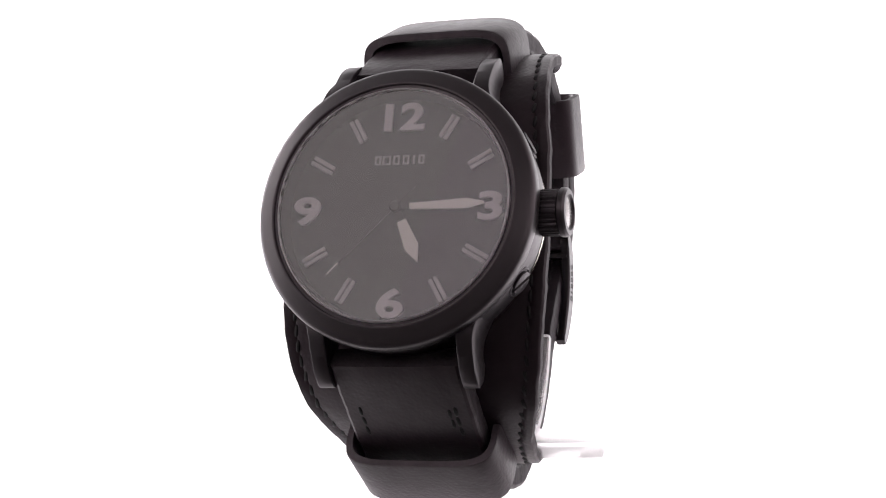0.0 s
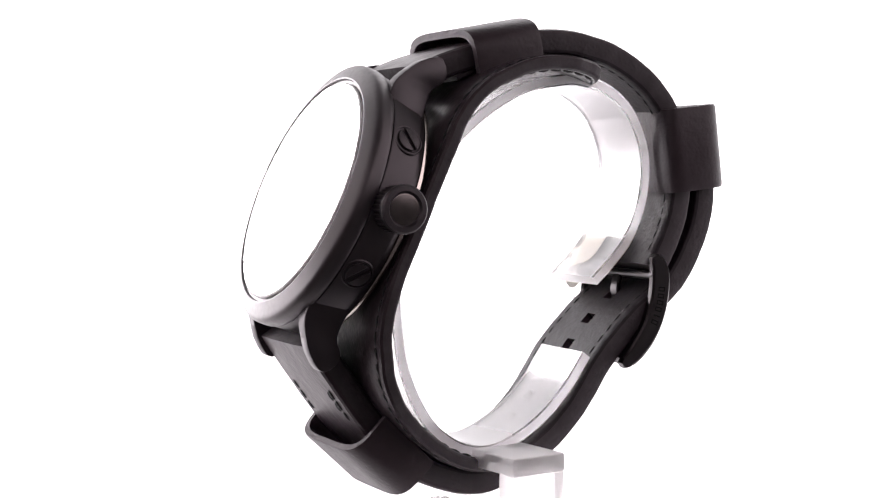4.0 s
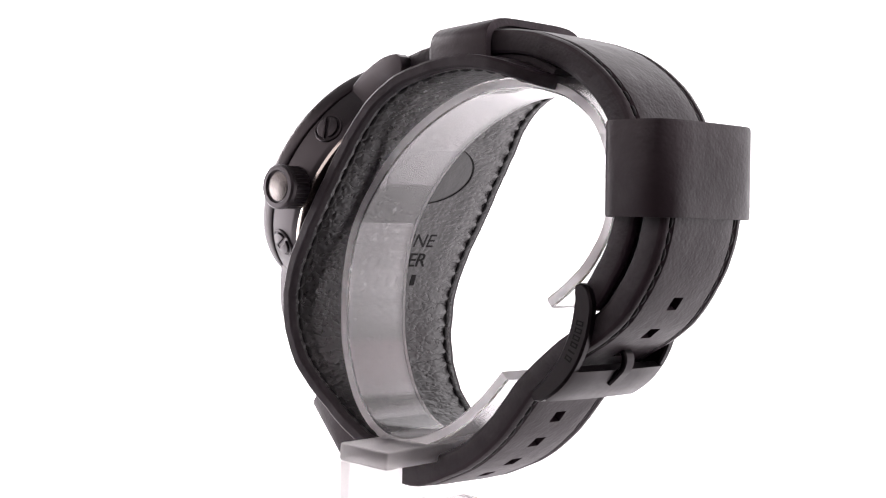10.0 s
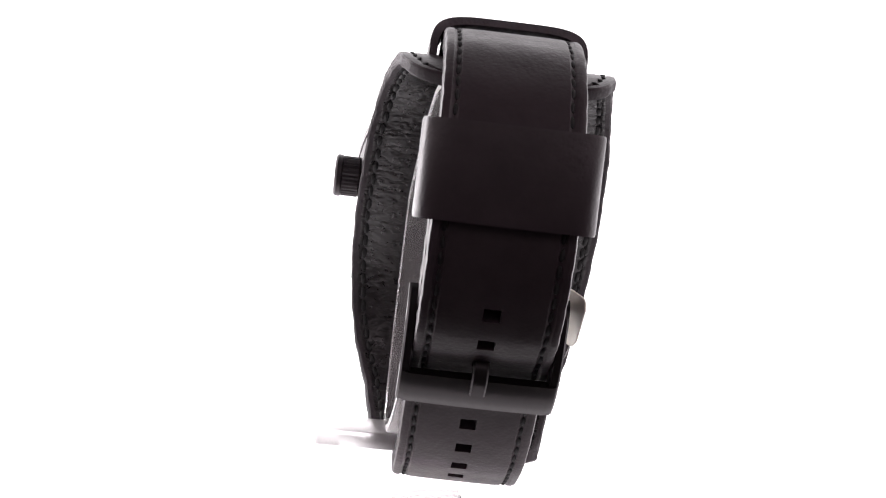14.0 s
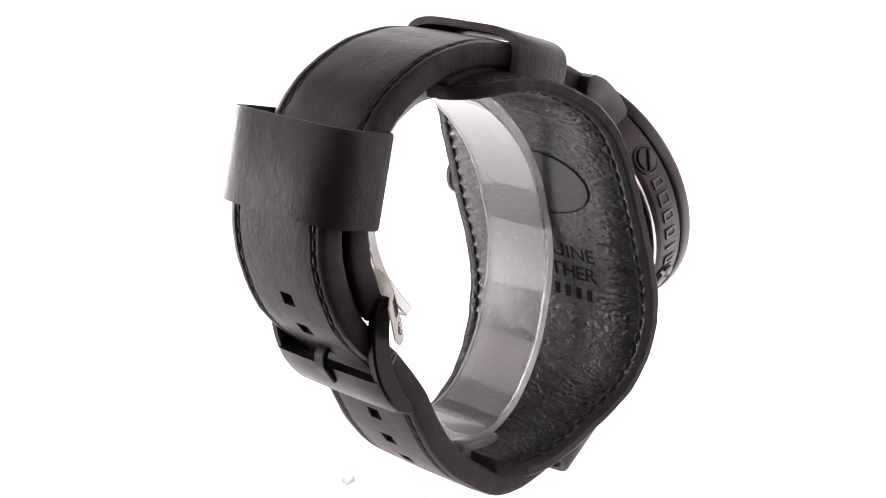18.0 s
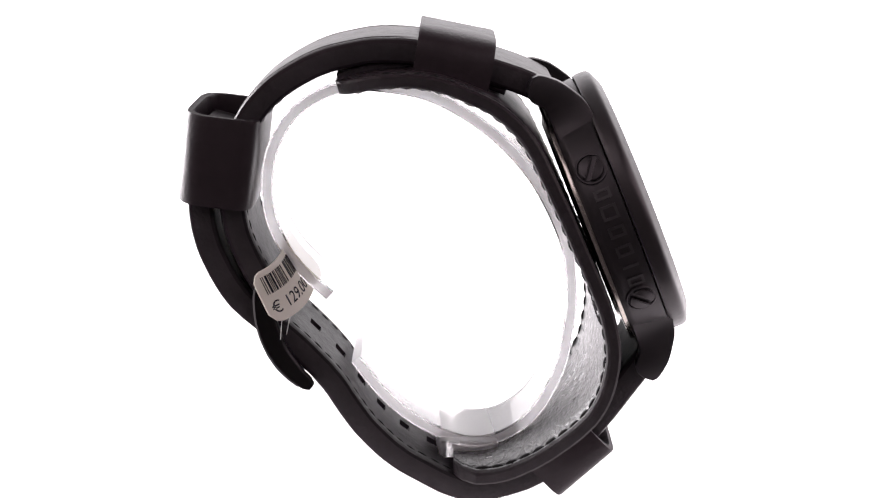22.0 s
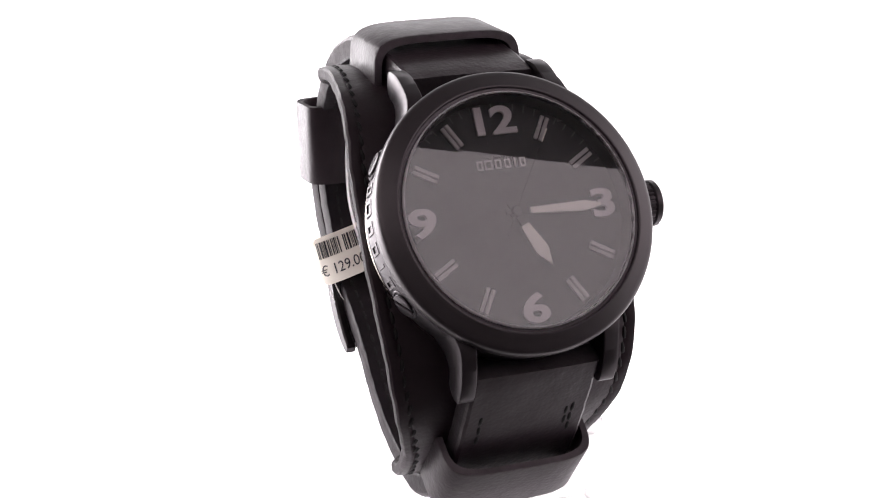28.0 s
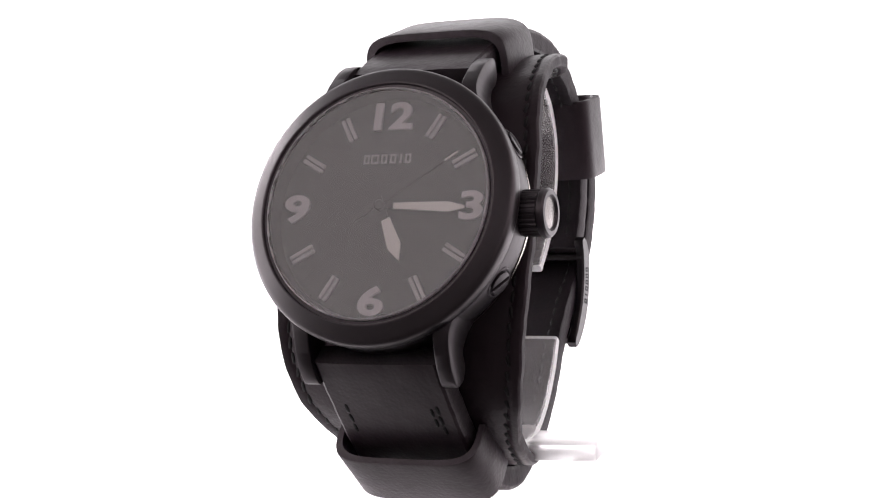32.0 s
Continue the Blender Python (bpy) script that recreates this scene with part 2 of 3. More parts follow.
panel("wall_front_right", [(0.135, -0.602, 0.34), (0.6, -0.602, 0.34), (0.6, -0.602, 0.745), (0.385, -0.602, 0.705), (0.295, -0.602, 0.65), (0.147, -0.602, 0.365)][::-1], PANEL_FRONT_RIGHT, "white diffusing front wall of the light box with a slanted top", "light panel")
for wx in (-0.604, 0.604):
    panel("wall_lower", [(wx, -0.6, 0.004), (wx, -0.6, 0.9), (wx, 0.2, 0.9), (wx, 0.2, 0.004)], DARK_CLOTH, "dark cloth wall beside the lens", "wall")
panel("wall_front", [(-0.9, -0.61, 0), (0.9, -0.61, 0), (0.9, -0.61, 1.0), (-0.9, -0.61, 1.0)][::-1], DARK_CLOTH, "dark cloth wall behind the lens", "wall")
panel("ceiling", [(-0.9, -0.62, 1.0), (-0.9, 0.72, 1.0), (0.9, 0.72, 1.0), (0.9, -0.62, 1.0)], DARK_CLOTH, "dark ceiling above the light box", "ceiling")
# Unseen panel added to lighten the upward faces of strap and keeper.
panel("ceiling_fill", [(-0.6, 0.0, 0.86), (-0.6, 0.71, 0.86), (0.6, 0.71, 0.86), (0.6, 0.0, 0.86)], PANEL_TOP, "unseen white fill panel added over the stand", "light panel")

# ---- mesh helpers, in millimetres ----


def part(name, bm, material, parent, label="", smooth=True, matrix=None, angle=28):
    """Links a bmesh as one mesh object under a thing or a part."""
    bmesh.ops.recalc_face_normals(bm, faces=bm.faces)
    me = bpy.data.meshes.new(name)
    if matrix:
        bmesh.ops.transform(bm, matrix=matrix, verts=bm.verts)
    bmesh.ops.scale(bm, vec=(MM, MM, MM), verts=bm.verts)
    bm.to_mesh(me)
    bm.free()
    for m in material if isinstance(material, (list, tuple)) else [material]:
        me.materials.append(m)
    if smooth:
        me.polygons.foreach_set("use_smooth", [True] * len(me.polygons))
        me.set_sharp_from_angle(angle=radians(angle))
    ob = new(name, me)
    ob.parent = parent
    return tagged(ob, label)


def curve(ctrl, step=0.8):
    """Even points along a smooth line through the control points in the x-z plane."""
    p = [Vector(c) for c in ctrl]
    p = [2 * p[0] - p[1]] + p + [2 * p[-1] - p[-2]]
    dense = []
    for a, b, c, d in zip(p, p[1:], p[2:], p[3:]):
        for k in range(24):
            t = k / 24
            dense.append(0.5 * ((2 * b) + (c - a) * t + (2 * a - 5 * b + 4 * c - d) * t * t + (3 * b - a - 3 * c + d) * t ** 3))
    dense.append(p[-2])
    length = [0.0]
    for a, b in zip(dense, dense[1:]):
        length.append(length[-1] + (b - a).length)
    return dense, length


def at(line, s):
    """The point, the tangent and the left normal at s millimetres along a line."""
    dense, length = line
    s = min(max(s, 0.0), length[-1])
    k = int(np.searchsorted(length, s, side="right")) - 1
    k = min(k, len(dense) - 2)
    f = (s - length[k]) / max(length[k + 1] - length[k], 1e-9)
    i, j = max(k - 3, 0), min(k + 4, len(dense) - 1)
    t = (dense[j] - dense[i]).normalized()
    return dense[k].lerp(dense[k + 1], f), t, Vector((-t.y, t.x))


def band(line, half, section, side=1, rim=0, hole_at=(), hole=1.5, hole_len=2.6, steps=70):
    """A strip swept along a line: section(s) gives columns (y, upper, lower) across it; holes go right through."""
    total = line[1][-1]
    stops = list(np.linspace(0, total, steps))
    for h in hole_at:
        stops = [q for q in stops if abs(q - h) > hole_len * 0.62]
        stops += [h - hole_len / 2, h + hole_len / 2]
    stops.sort()
    bm = bmesh.new()
    top, low = [], []
    for s in stops:
        p, t, n = at(line, s)
        n = n * side
        cols = section(s)
        top.append([bm.verts.new((p.x + n.x * u, y, p.y + n.y * u)) for y, u, l in cols])
        low.append([bm.verts.new((p.x + n.x * l, y, p.y + n.y * l)) for y, u, l in cols])
    mid = next(i for i, c in enumerate(section(0)) if abs(c[0] + hole) < 1e-6) if hole_at else -1
    for i in range(len(stops) - 1):
        centre = (stops[i] + stops[i + 1]) / 2
        cut = any(abs(centre - h) < hole_len / 2 for h in hole_at)
        for j in range(len(top[0]) - 1):
            if cut and j == mid:
                a, b, c, d = (i, j), (i, j + 1), (i + 1, j + 1), (i + 1, j)
                for (q, r), (v, w) in ((a, b), (b, c), (c, d), (d, a)):
                    bm.faces.new((top[q][r], top[v][w], low[v][w], low[q][r]))
                continue
            bm.faces.new((top[i][j], top[i][j + 1], top[i + 1][j + 1], top[i + 1][j])).material_index = 0
            bm.faces.new((low[i][j + 1], low[i][j], low[i + 1][j], low[i + 1][j + 1])).material_index = 2 if rim <= j < len(top[0]) - 1 - rim else 1
        for j in (0, -1):
            bm.faces.new((top[i][j], top[i + 1][j], low[i + 1][j], low[i][j])).material_index = 1
    for i in (0, -1):
        for j in range(len(top[0]) - 1):
            bm.faces.new((top[i][j], top[i][j + 1], low[i][j + 1], low[i][j])).material_index = 1
    return bm


def lathe(profile, segments=96, ripple=None):
    """A closed ring of (radius, z) turned about z."""
    bm = bmesh.new()
    rings = []
    for k in range(segments):
        a = 2 * math.pi * k / segments
        ring = []
        for i, (r, z) in enumerate(profile):
            q = r * (ripple(i, k) if ripple else 1)
            ring.append(bm.verts.new((q * math.cos(a), q * math.sin(a), z)))
        rings.append(ring)
    n = len(profile)
    for k in range(segments):
        a, b = rings[k], rings[(k + 1) % segments]
        for i in range(n):
            j = (i + 1) % n
            if profile[i][0] < 1e-6 and profile[j][0] < 1e-6:
                continue
            bm.faces.new((a[i], a[j], b[j], b[i]))
    bmesh.ops.remove_doubles(bm, verts=bm.verts, dist=1e-5)
    return bm


def prism(outline, low, high, bevel=0.0):
    """A flat outline (x, y) between two heights, with its rims bevelled."""
    bm = bmesh.new()
    vs = [bm.verts.new((x, y, low)) for x, y in outline]
    f = bm.faces.new(vs)
    up = bmesh.ops.extrude_face_region(bm, geom=[f])
    bmesh.ops.translate(bm, verts=[v for v in up["geom"] if isinstance(v, bmesh.types.BMVert)], vec=(0, 0, high - low))
    if bevel:
        rims = [e for e in bm.edges if abs(e.verts[0].co.z - e.verts[1].co.z) < 1e-6]
        bmesh.ops.bevel(bm, geom=rims, offset=bevel, segments=2, affect="EDGES", profile=0.6)
    return bm


def block(x0, x1, y0, y1, z0, z1, bevel=0.0, segments=3):
    bm = prism([(x0, y0), (x1, y0), (x1, y1), (x0, y1)], z0, z1)
    if bevel:
        bmesh.ops.bevel(bm, geom=list(bm.edges), offset=bevel, segments=segments, affect="EDGES", profile=0.5)
    return bm


def tube(points, radius, sides=10):
    """A round rod through 3D points, with closed ends."""
    bm = bmesh.new()
    rings = []
    for i, p in enumerate(points):
        p = Vector(p)
        t = (Vector(points[min(i + 1, len(points) - 1)]) - Vector(points[max(i - 1, 0)])).normalized()
        a = t.orthogonal().normalized() if i == 0 else (a - t * a.dot(t)).normalized()
        b = t.cross(a)
        rings.append([bm.verts.new(p + radius * (a * math.cos(2 * math.pi * k / sides) + b * math.sin(2 * math.pi * k / sides))) for k in range(sides)])
    for r, q in zip(rings, rings[1:]):
        for k in range(sides):
            bm.faces.new((r[k], r[(k + 1) % sides], q[(k + 1) % sides], q[k]))
    bm.faces.new(rings[0][::-1])
    bm.faces.new(rings[-1])
    return bm


def lettering(body, size, depth, wide=1.0, heavy=0.0, spacing=1.0):
    """A bmesh of raised letters, centred on the origin in the x-y plane, in millimetres."""
    cu = bpy.data.curves.new("lettering", "FONT")
    cu.body, cu.size, cu.extrude, cu.offset = body, size, depth / 2, heavy
    cu.align_x, cu.align_y, cu.space_character = "CENTER", "CENTER", spacing
    cu.resolution_u = 6
    ob = new("lettering", cu)
    me = bpy.data.meshes.new_from_object(ob.evaluated_get(bpy.context.evaluated_depsgraph_get()))
    bm = bmesh.new()
    bm.from_mesh(me)
    bpy.data.objects.remove(ob)
    bpy.data.curves.remove(cu)
    bpy.data.meshes.remove(me)
    lo = [min(v.co[i] for v in bm.verts) for i in (0, 1)]
    hi = [max(v.co[i] for v in bm.verts) for i in (0, 1)]
    for v in bm.verts:
        v.co.x = (v.co.x - (lo[0] + hi[0]) / 2) * wide
        v.co.y -= (lo[1] + hi[1]) / 2
    return bm


def smooth_table(rows):
    xs, ys = zip(*rows)
    return lambda s: float(np.interp(s, xs, ys))


def shift(x, y, z, rz=0.0):
    return Matrix.Translation((x, y, z)) @ Matrix.Rotation(radians(rz), 4, "Z")


# ---- the wristwatch ----
watch = tagged(new("wristwatch"), "black steel wristwatch with a wide black leather cuff strap", "watch")
# its head: x towards three o'clock, y towards twelve, z out of the dial
HEAD = Matrix(((0, 0.4003, -0.9164, -30.1), (-1, 0, 0, -0.2), (0, 0.9164, 0.4003, 8.55), (0, 0, 0, 1)))
DIAL_SEAT = HEAD @ Matrix.Translation((0, 0, -0.5))


def plain_mark(k, x, y, w, h, q, low, high):
    """A plain hollow box or, for the fifth of a row, a plain bar, standing in for one mark."""
    if k == 4:
        return block(x - w, x + w, y - h, y + h, low, high)
    bm = bmesh.new()
    rims = []
    for z in (low, high):
        for g in (0.0, q):
            rims.append([bm.verts.new((x + sx * (w - g), y + sy * (h - g), z)) for sx, sy in ((-1, -1), (1, -1), (1, 1), (-1, 1))])
    for a, b in ((0, 1), (1, 3), (3, 2), (2, 0)):
        for i in range(4):
            j = (i + 1) % 4
            bm.faces.new((rims[a][i], rims[a][j], rims[b][j], rims[b][i]))
    return bm


def build_head():
    case = part("case", lathe([(19.5, -8.1), (24.45, -8.1), (24.65, -8.05), (25.05, -7.2), (25.15, -6.95), (25.2, -6.6), (25.55, -1.5), (25.5, -1.25), (25.38, -1.12), (25.0, -1.08), (21.0, -1.08), (21.0, -6.5)], 160), BLACK_STEEL, watch, "black plated steel case middle", matrix=HEAD)
    high = smooth_table([(16, -0.2), (21, -0.3), (22.6, -0.55), (24.0, -1.05), (25.4, -1.85), (26.8, -2.75), (28.3, -3.85), (29.5, -5.2), (30.3, -6.3), (30.6, -6.9)])
    deep = smooth_table([(16, -7.6), (23.6, -7.9), (24.6, -8.2), (25.5, -8.9), (26.4, -9.7), (27.4, -10.0), (28.5, -9.85), (29.6, -9.2), (30.6, -8.1)])
    wide = smooth_table([(16, 17.6), (18.0, 17.0), (19.5, 16.35), (20.6, 15.85), (21.8, 15.45), (23.2, 15.2), (25.0, 15.08), (30.6, 15.0)])
    for sy in (1, -1):
        for sx in (1, -1):
            bm = bmesh.new()
            rings = []
            for u in np.linspace(16, 30.6, 30):
                zt, zb, xo, xi, c = high(u), deep(u), wide(u), 12.15, min(0.3, (high(u) - deep(u)) * 0.25)
                ring = [(xi, zb + c * 0.6), (xi + c * 0.6, zb), (xo - c, zb), (xo - c * 0.3, zb + c * 0.3), (xo, zb + c), (xo, zt - c), (xo - c * 0.3, zt - c * 0.3), (xo - c, zt), (xi + c * 0.6, zt), (xi, zt - c * 0.6)]
                rings.append([bm.verts.new((sx * x, sy * u, z)) for x, z in ring])
            for a, b in zip(rings, rings[1:]):
                for k in range(10):
                    bm.faces.new((a[k], a[(k + 1) % 10], b[(k + 1) % 10], b[k]))
            bm.faces.new(rings[0])
            bm.faces.new(rings[-1])
            part("lug", bm, BLACK_STEEL, case, matrix=HEAD, angle=40)
        bar = tube([(-12.6, sy * 27.4, -7.6), (12.6, sy * 27.4, -7.6)], 0.8)
        part("spring_bar", bar, BLACK_STEEL, case, matrix=HEAD)
    part("bezel", lathe([(25.0, -0.98), (25.5, -0.96), (25.7, -0.88), (25.82, -0.7), (25.9, 0.0), (25.9, 1.0), (25.86, 1.45), (25.74, 1.85), (25.52, 2.16), (25.2, 2.38), (24.7, 2.6), (23.8, 2.98), (23.0, 3.32), (22.62, 3.46), (22.4, 3.42), (22.28, 3.28), (22.2, 2.95), (21.62, 2.85), (21.6, -0.98)], 160), BEZEL_STEEL, watch, "satin black rounded bezel", matrix=HEAD)
    glass = part("crystal", lathe([(0, 2.75), (21.3, 2.75), (21.3, 3.55), (0, 3.55)], 120), CRYSTAL, watch, "flat clear watch glass", smooth=False, matrix=HEAD)
    glass.visible_shadow = False
    part("crystal_edge", lathe([(21.3, 2.7), (21.58, 2.7), (21.58, 3.3), (21.32, 3.54), (21.3, 3.54)], 120), GROUND_EDGE, glass, "ground rim of the watch glass", matrix=HEAD)
    back = part("case_back", lathe([(0, -9.6), (19.5, -9.6), (20.4, -9.2), (21.0, -9.0), (24.5, -8.95), (24.85, -8.8), (24.95, -8.5), (24.9, -8.12), (0, -8.12)], 120), BRIGHT_STEEL, watch, "bare steel case back", matrix=HEAD)
    for a in range(0, 360, 60):
        notch = block(-0.8, 0.8, -0.9, 0.9, -9.1, -8.3, 0.15)
        part("back_notch", notch, BRIGHT_STEEL, back, matrix=HEAD @ Matrix.Rotation(radians(a), 4, "Z") @ Matrix.Translation((23.3, 0, 0.1)))

    # crown, with a fluted grip and a stepped end
    flute = lambda i, k: 0.955 if (k % 4 < 2 and i in (2, 3)) else 1.0
    crown = part("crown", lathe([(0, 24.0), (2.6, 24.0), (4.15, 25.2), (4.15, 28.5), (0, 28.5)], 120, flute), BLACK_STEEL, watch, "fluted black crown", matrix=HEAD @ Matrix(((0, 0, 1, 0), (1, 0, 0, 0), (0, 1, 0, -5.1), (0, 0, 0, 1))))
    part("crown_cap", lathe([(0, 28.4), (3.9, 28.4), (4.35, 28.8), (4.35, 29.7), (4.0, 30.1), (3.2, 30.15), (2.9, 29.7), (0, 29.65)], 72), BLACK_STEEL, crown, matrix=HEAD @ Matrix(((0, 0, 1, 0), (1, 0, 0, 0), (0, 1, 0, -5.1), (0, 0, 0, 1))))
    part("crown_disc", lathe([(0, 29.55), (2.75, 29.55), (2.75, 29.74), (2.5, 29.8), (0, 29.78)], 48), CROWN_DISC, crown, "polished grey disc in the crown's end", matrix=HEAD @ Matrix(((0, 0, 1, 0), (1, 0, 0, 0), (0, 1, 0, -5.1), (0, 0, 0, 1))))

    # slotted screws on the flanks
    for side in (0, 180):
        for lift, slot in ((30, 40), (-30, -35)):
            base = Matrix.Rotation(radians(side + lift), 4, "Z") @ Matrix(((0, 0, 1, 0), (1, 0, 0, 0), (0, 1, 0, -4.3), (0, 0, 0, 1))) @ Matrix.Rotation(radians(slot), 4, "Z")
            screw = part("screw", lathe([(0, 24.2), (2.5, 24.2), (2.5, 25.3), (2.35, 25.42), (0, 25.42)], 40), BLACK_STEEL, watch, "slotted black screw head", matrix=HEAD @ base)
            part("screw_seat", lathe([(2.5, 25.0), (2.95, 25.0), (2.95, 25.42), (2.8, 25.56), (2.6, 25.56), (2.5, 25.4)], 40), BLACK_STEEL, screw, matrix=HEAD @ base)
            for flip in (1, -1):
                cut = math.asin(0.36 / 2.25)
                rim = [(2.25 * math.cos(cut + (math.pi - 2 * cut) * k / 18), flip * 2.25 * math.sin(cut + (math.pi - 2 * cut) * k / 18)) for k in range(19)]
                part("screw_half", prism(rim, 25.4, 26.0, 0.3), BLACK_STEEL, screw, matrix=HEAD @ base)

    # plain boxes where the maker's mark runs along the flank
    for k, a in enumerate((-18.7, -10.9, -2.6, 5.7, 13.0, 20.2)):
        m = Matrix.Rotation(radians(180 + a), 4, "Z") @ Matrix(((0, 0, 1, 0), (1, 0, 0, 0), (0, 1, 0, -4.1), (0, 0, 0, 1)))
        w = (0.95, 1.35, 1.05, 1.05, 0.27, 0.95)[k]
        part("flank_mark", plain_mark(k, 0, 0, w, 1.5, 0.5, 25.0, 25.58), GREY_STEEL, case, "plain raised mark", smooth=False, matrix=HEAD @ m)


def build_dial():
    dial = part("dial", lathe([(0, -1.2), (21.39, -1.2), (21.39, -0.05), (0, -0.05)], 96), DIAL, watch, "matt black dial", matrix=DIAL_SEAT)
    part("chapter_ring", lathe([(20.6, -0.04), (21.38, -0.04), (21.38, 2.9), (21.05, 2.9)], 120), REHAUT, dial, matrix=DIAL_SEAT)
    for body, x, y, wide in (("12", 0.1, 17.3, 1.36), ("3", 17.2, 0.0, 1.5), ("6", 0.0, -17.3, 1.5), ("9", -17.3, 0.0, 1.5)):
        part("numeral", lettering(body, 7.0, 0.5, wide, 0.21, 0.97), GREY_PRINT, dial, "grey numeral " + body, smooth=False, matrix=DIAL_SEAT @ shift(x, y, 0.2))
    for h in (1, 2, 4, 5, 7, 8, 10, 11):
        marker = None
        for o in (-0.5, 0.5):
            bm = block(o - 0.36, o + 0.36, 14.9, 19.6, 0.0, 0.45, 0.08, 1)
            m = DIAL_SEAT @ Matrix.Rotation(radians(-30 * h), 4, "Z")
            if marker is None:
                marker = part("hour_marker", bm, MARKER_GREY, dial, "grey double baton marker", matrix=m)
            else:
                part("marker_bar", bm, MARKER_GREY, marker, matrix=m)
    bm0 = block(-0.11, 0.11, 19.2, 20.5, -0.04, 0.03)
    for v in bm0.verts:
        v.co = DIAL_SEAT.to_3x3() @ v.co
    first = part("minute_tick", bm0, DIM_PRINT, dial, "dim minute tick", smooth=False)
    first.location = DIAL_SEAT.translation * MM
    axis = DIAL_SEAT.to_3x3().col[2].normalized()
    for k in range(1, 60):
        if k % 5 == 0:
            continue
        t = new("minute_tick", first.data)
        t.parent = dial
        t.matrix_basis = Matrix.Translation(DIAL_SEAT.translation * MM) @ Matrix.Rotation(radians(-6 * k), 4, axis)
    # the maker's name on the dial, as plain boxes
    for k, (x, w) in enumerate(((-4.5, 0.55), (-2.85, 0.75), (-1.0, 0.58), (0.8, 0.58), (2.3, 0.16), (3.75, 0.55))):
        part("dial_mark", plain_mark(k, x, 9.2, w, 0.85, 0.27, -0.03, 0.06), MARK_GREY, dial, smooth=False, matrix=DIAL_SEAT)


def hand(name, angle, outline, height, material, label, tail=None):
    """A hand with its own turning point at the middle of the dial; its outline points to twelve."""
    turning = Matrix.Translation(DIAL_SEAT.translation * MM) @ DIAL_SEAT.to_3x3().to_4x4()
    bm = prism(outline, height, height + 0.25, 0.05)
    ob = part(name, bm, material, watch, label, smooth=False)
    ob.matrix_basis = turning @ Matrix.Rotation(radians(-angle), 4, "Z")
    if tail:
        part("hand_stem", prism(tail, height - 0.02, height + 0.2), DIAL, ob, "black hand stem", smooth=False)
    return ob


build_head()
build_dial()
hour_hand = hand("hour_hand", 155.0, [(-0.85, 2.7), (0.85, 2.7), (1.35, 8.2), (0, 11.2), (-1.35, 8.2)], 0.7, LUME, "pale grey hour hand", [(-0.6, -2), (0.6, -2), (0.6, 2.6), (-0.6, 2.6)])
minute_hand = hand("minute_hand", 90.0, [(-0.55, 2.6), (0.55, 2.6), (0.95, 13.2), (0.25, 16.3), (-0.25, 16.3), (-0.95, 13.2)], 1.1, LUME, "pale grey minute hand", [(-0.5, -2), (0.5, -2), (0.5, 2.5), (-0.5, 2.5)])
second_hand = hand("second_hand", 0.0, [(-0.13, 14.2), (0.13, 14.2), (0.13, 17.0), (-0.13, 17.0)], 1.5, LUME, "thin second hand with a pale tip", [(-0.15, -5), (0.15, -5), (0.12, 14.1), (-0.12, 14.1)])
part("hand_hub", lathe([(0, -0.04), (1.0, -0.04), (1.0, 1.75), (0.8, 1.9), (0, 1.9)], 32), DIAL, watch, "black centre hub", matrix=DIAL_SEAT)

# ---- the cuff strap ----
UPPER = curve([(-13.4, 30.2), (-11.0, 31.4), (-7, 32.9), (0, 34.9), (6, 36.4), (12, 37.2), (17.8, 37.2), (22.3, 36.4), (27.4, 34.95), (32.3, 32.4), (36.6, 29.2), (40.0, 25.2), (42.2, 20.7), (43.6, 14.5), (43.6, 8), (42.4, 2.2), (39.9, -3.4), (37.4, -7.6)])
LOWER = curve([(-35.2, -17.2), (-33.4, -20.2), (-29.2, -26.4), (-26, -31), (-22, -36), (-17, -40.7), (-12, -43.9), (-5, -46.1), (1, -45.8), (7.6, -42.7), (12.8, -39.6), (18, -34.8), (21.5, -30.3), (25, -25.2), (29.4, -20.5), (34, -16.3), (38.8, -12.9), (42.8, -9.2), (46.0, -4.2), (48.5, 1.8), (49.5, 8.3), (49.0, 15.1), (47.4, 21.7)])
PAD = curve([(24.6, 30.3), (20.5, 31.6), (16.5, 32.5), (11.5, 32.9), (6, 32.3), (1, 30.7), (-4, 28.5), (-8.3, 25), (-11, 21.5), (-13, 17.8), (-17, 9.9), (-20, 3.5), (-22.4, -1.5), (-24.7, -6.8), (-26.2, -12), (-26.7, -16), (-26.4, -19.7), (-25.6, -23.8), (-23.8, -27.9), (-21.4, -31.2), (-17.5, -35.2), (-13.2, -38.5), (-8.5, -41.1), (-4, -42.3), (1.5, -42.3)])


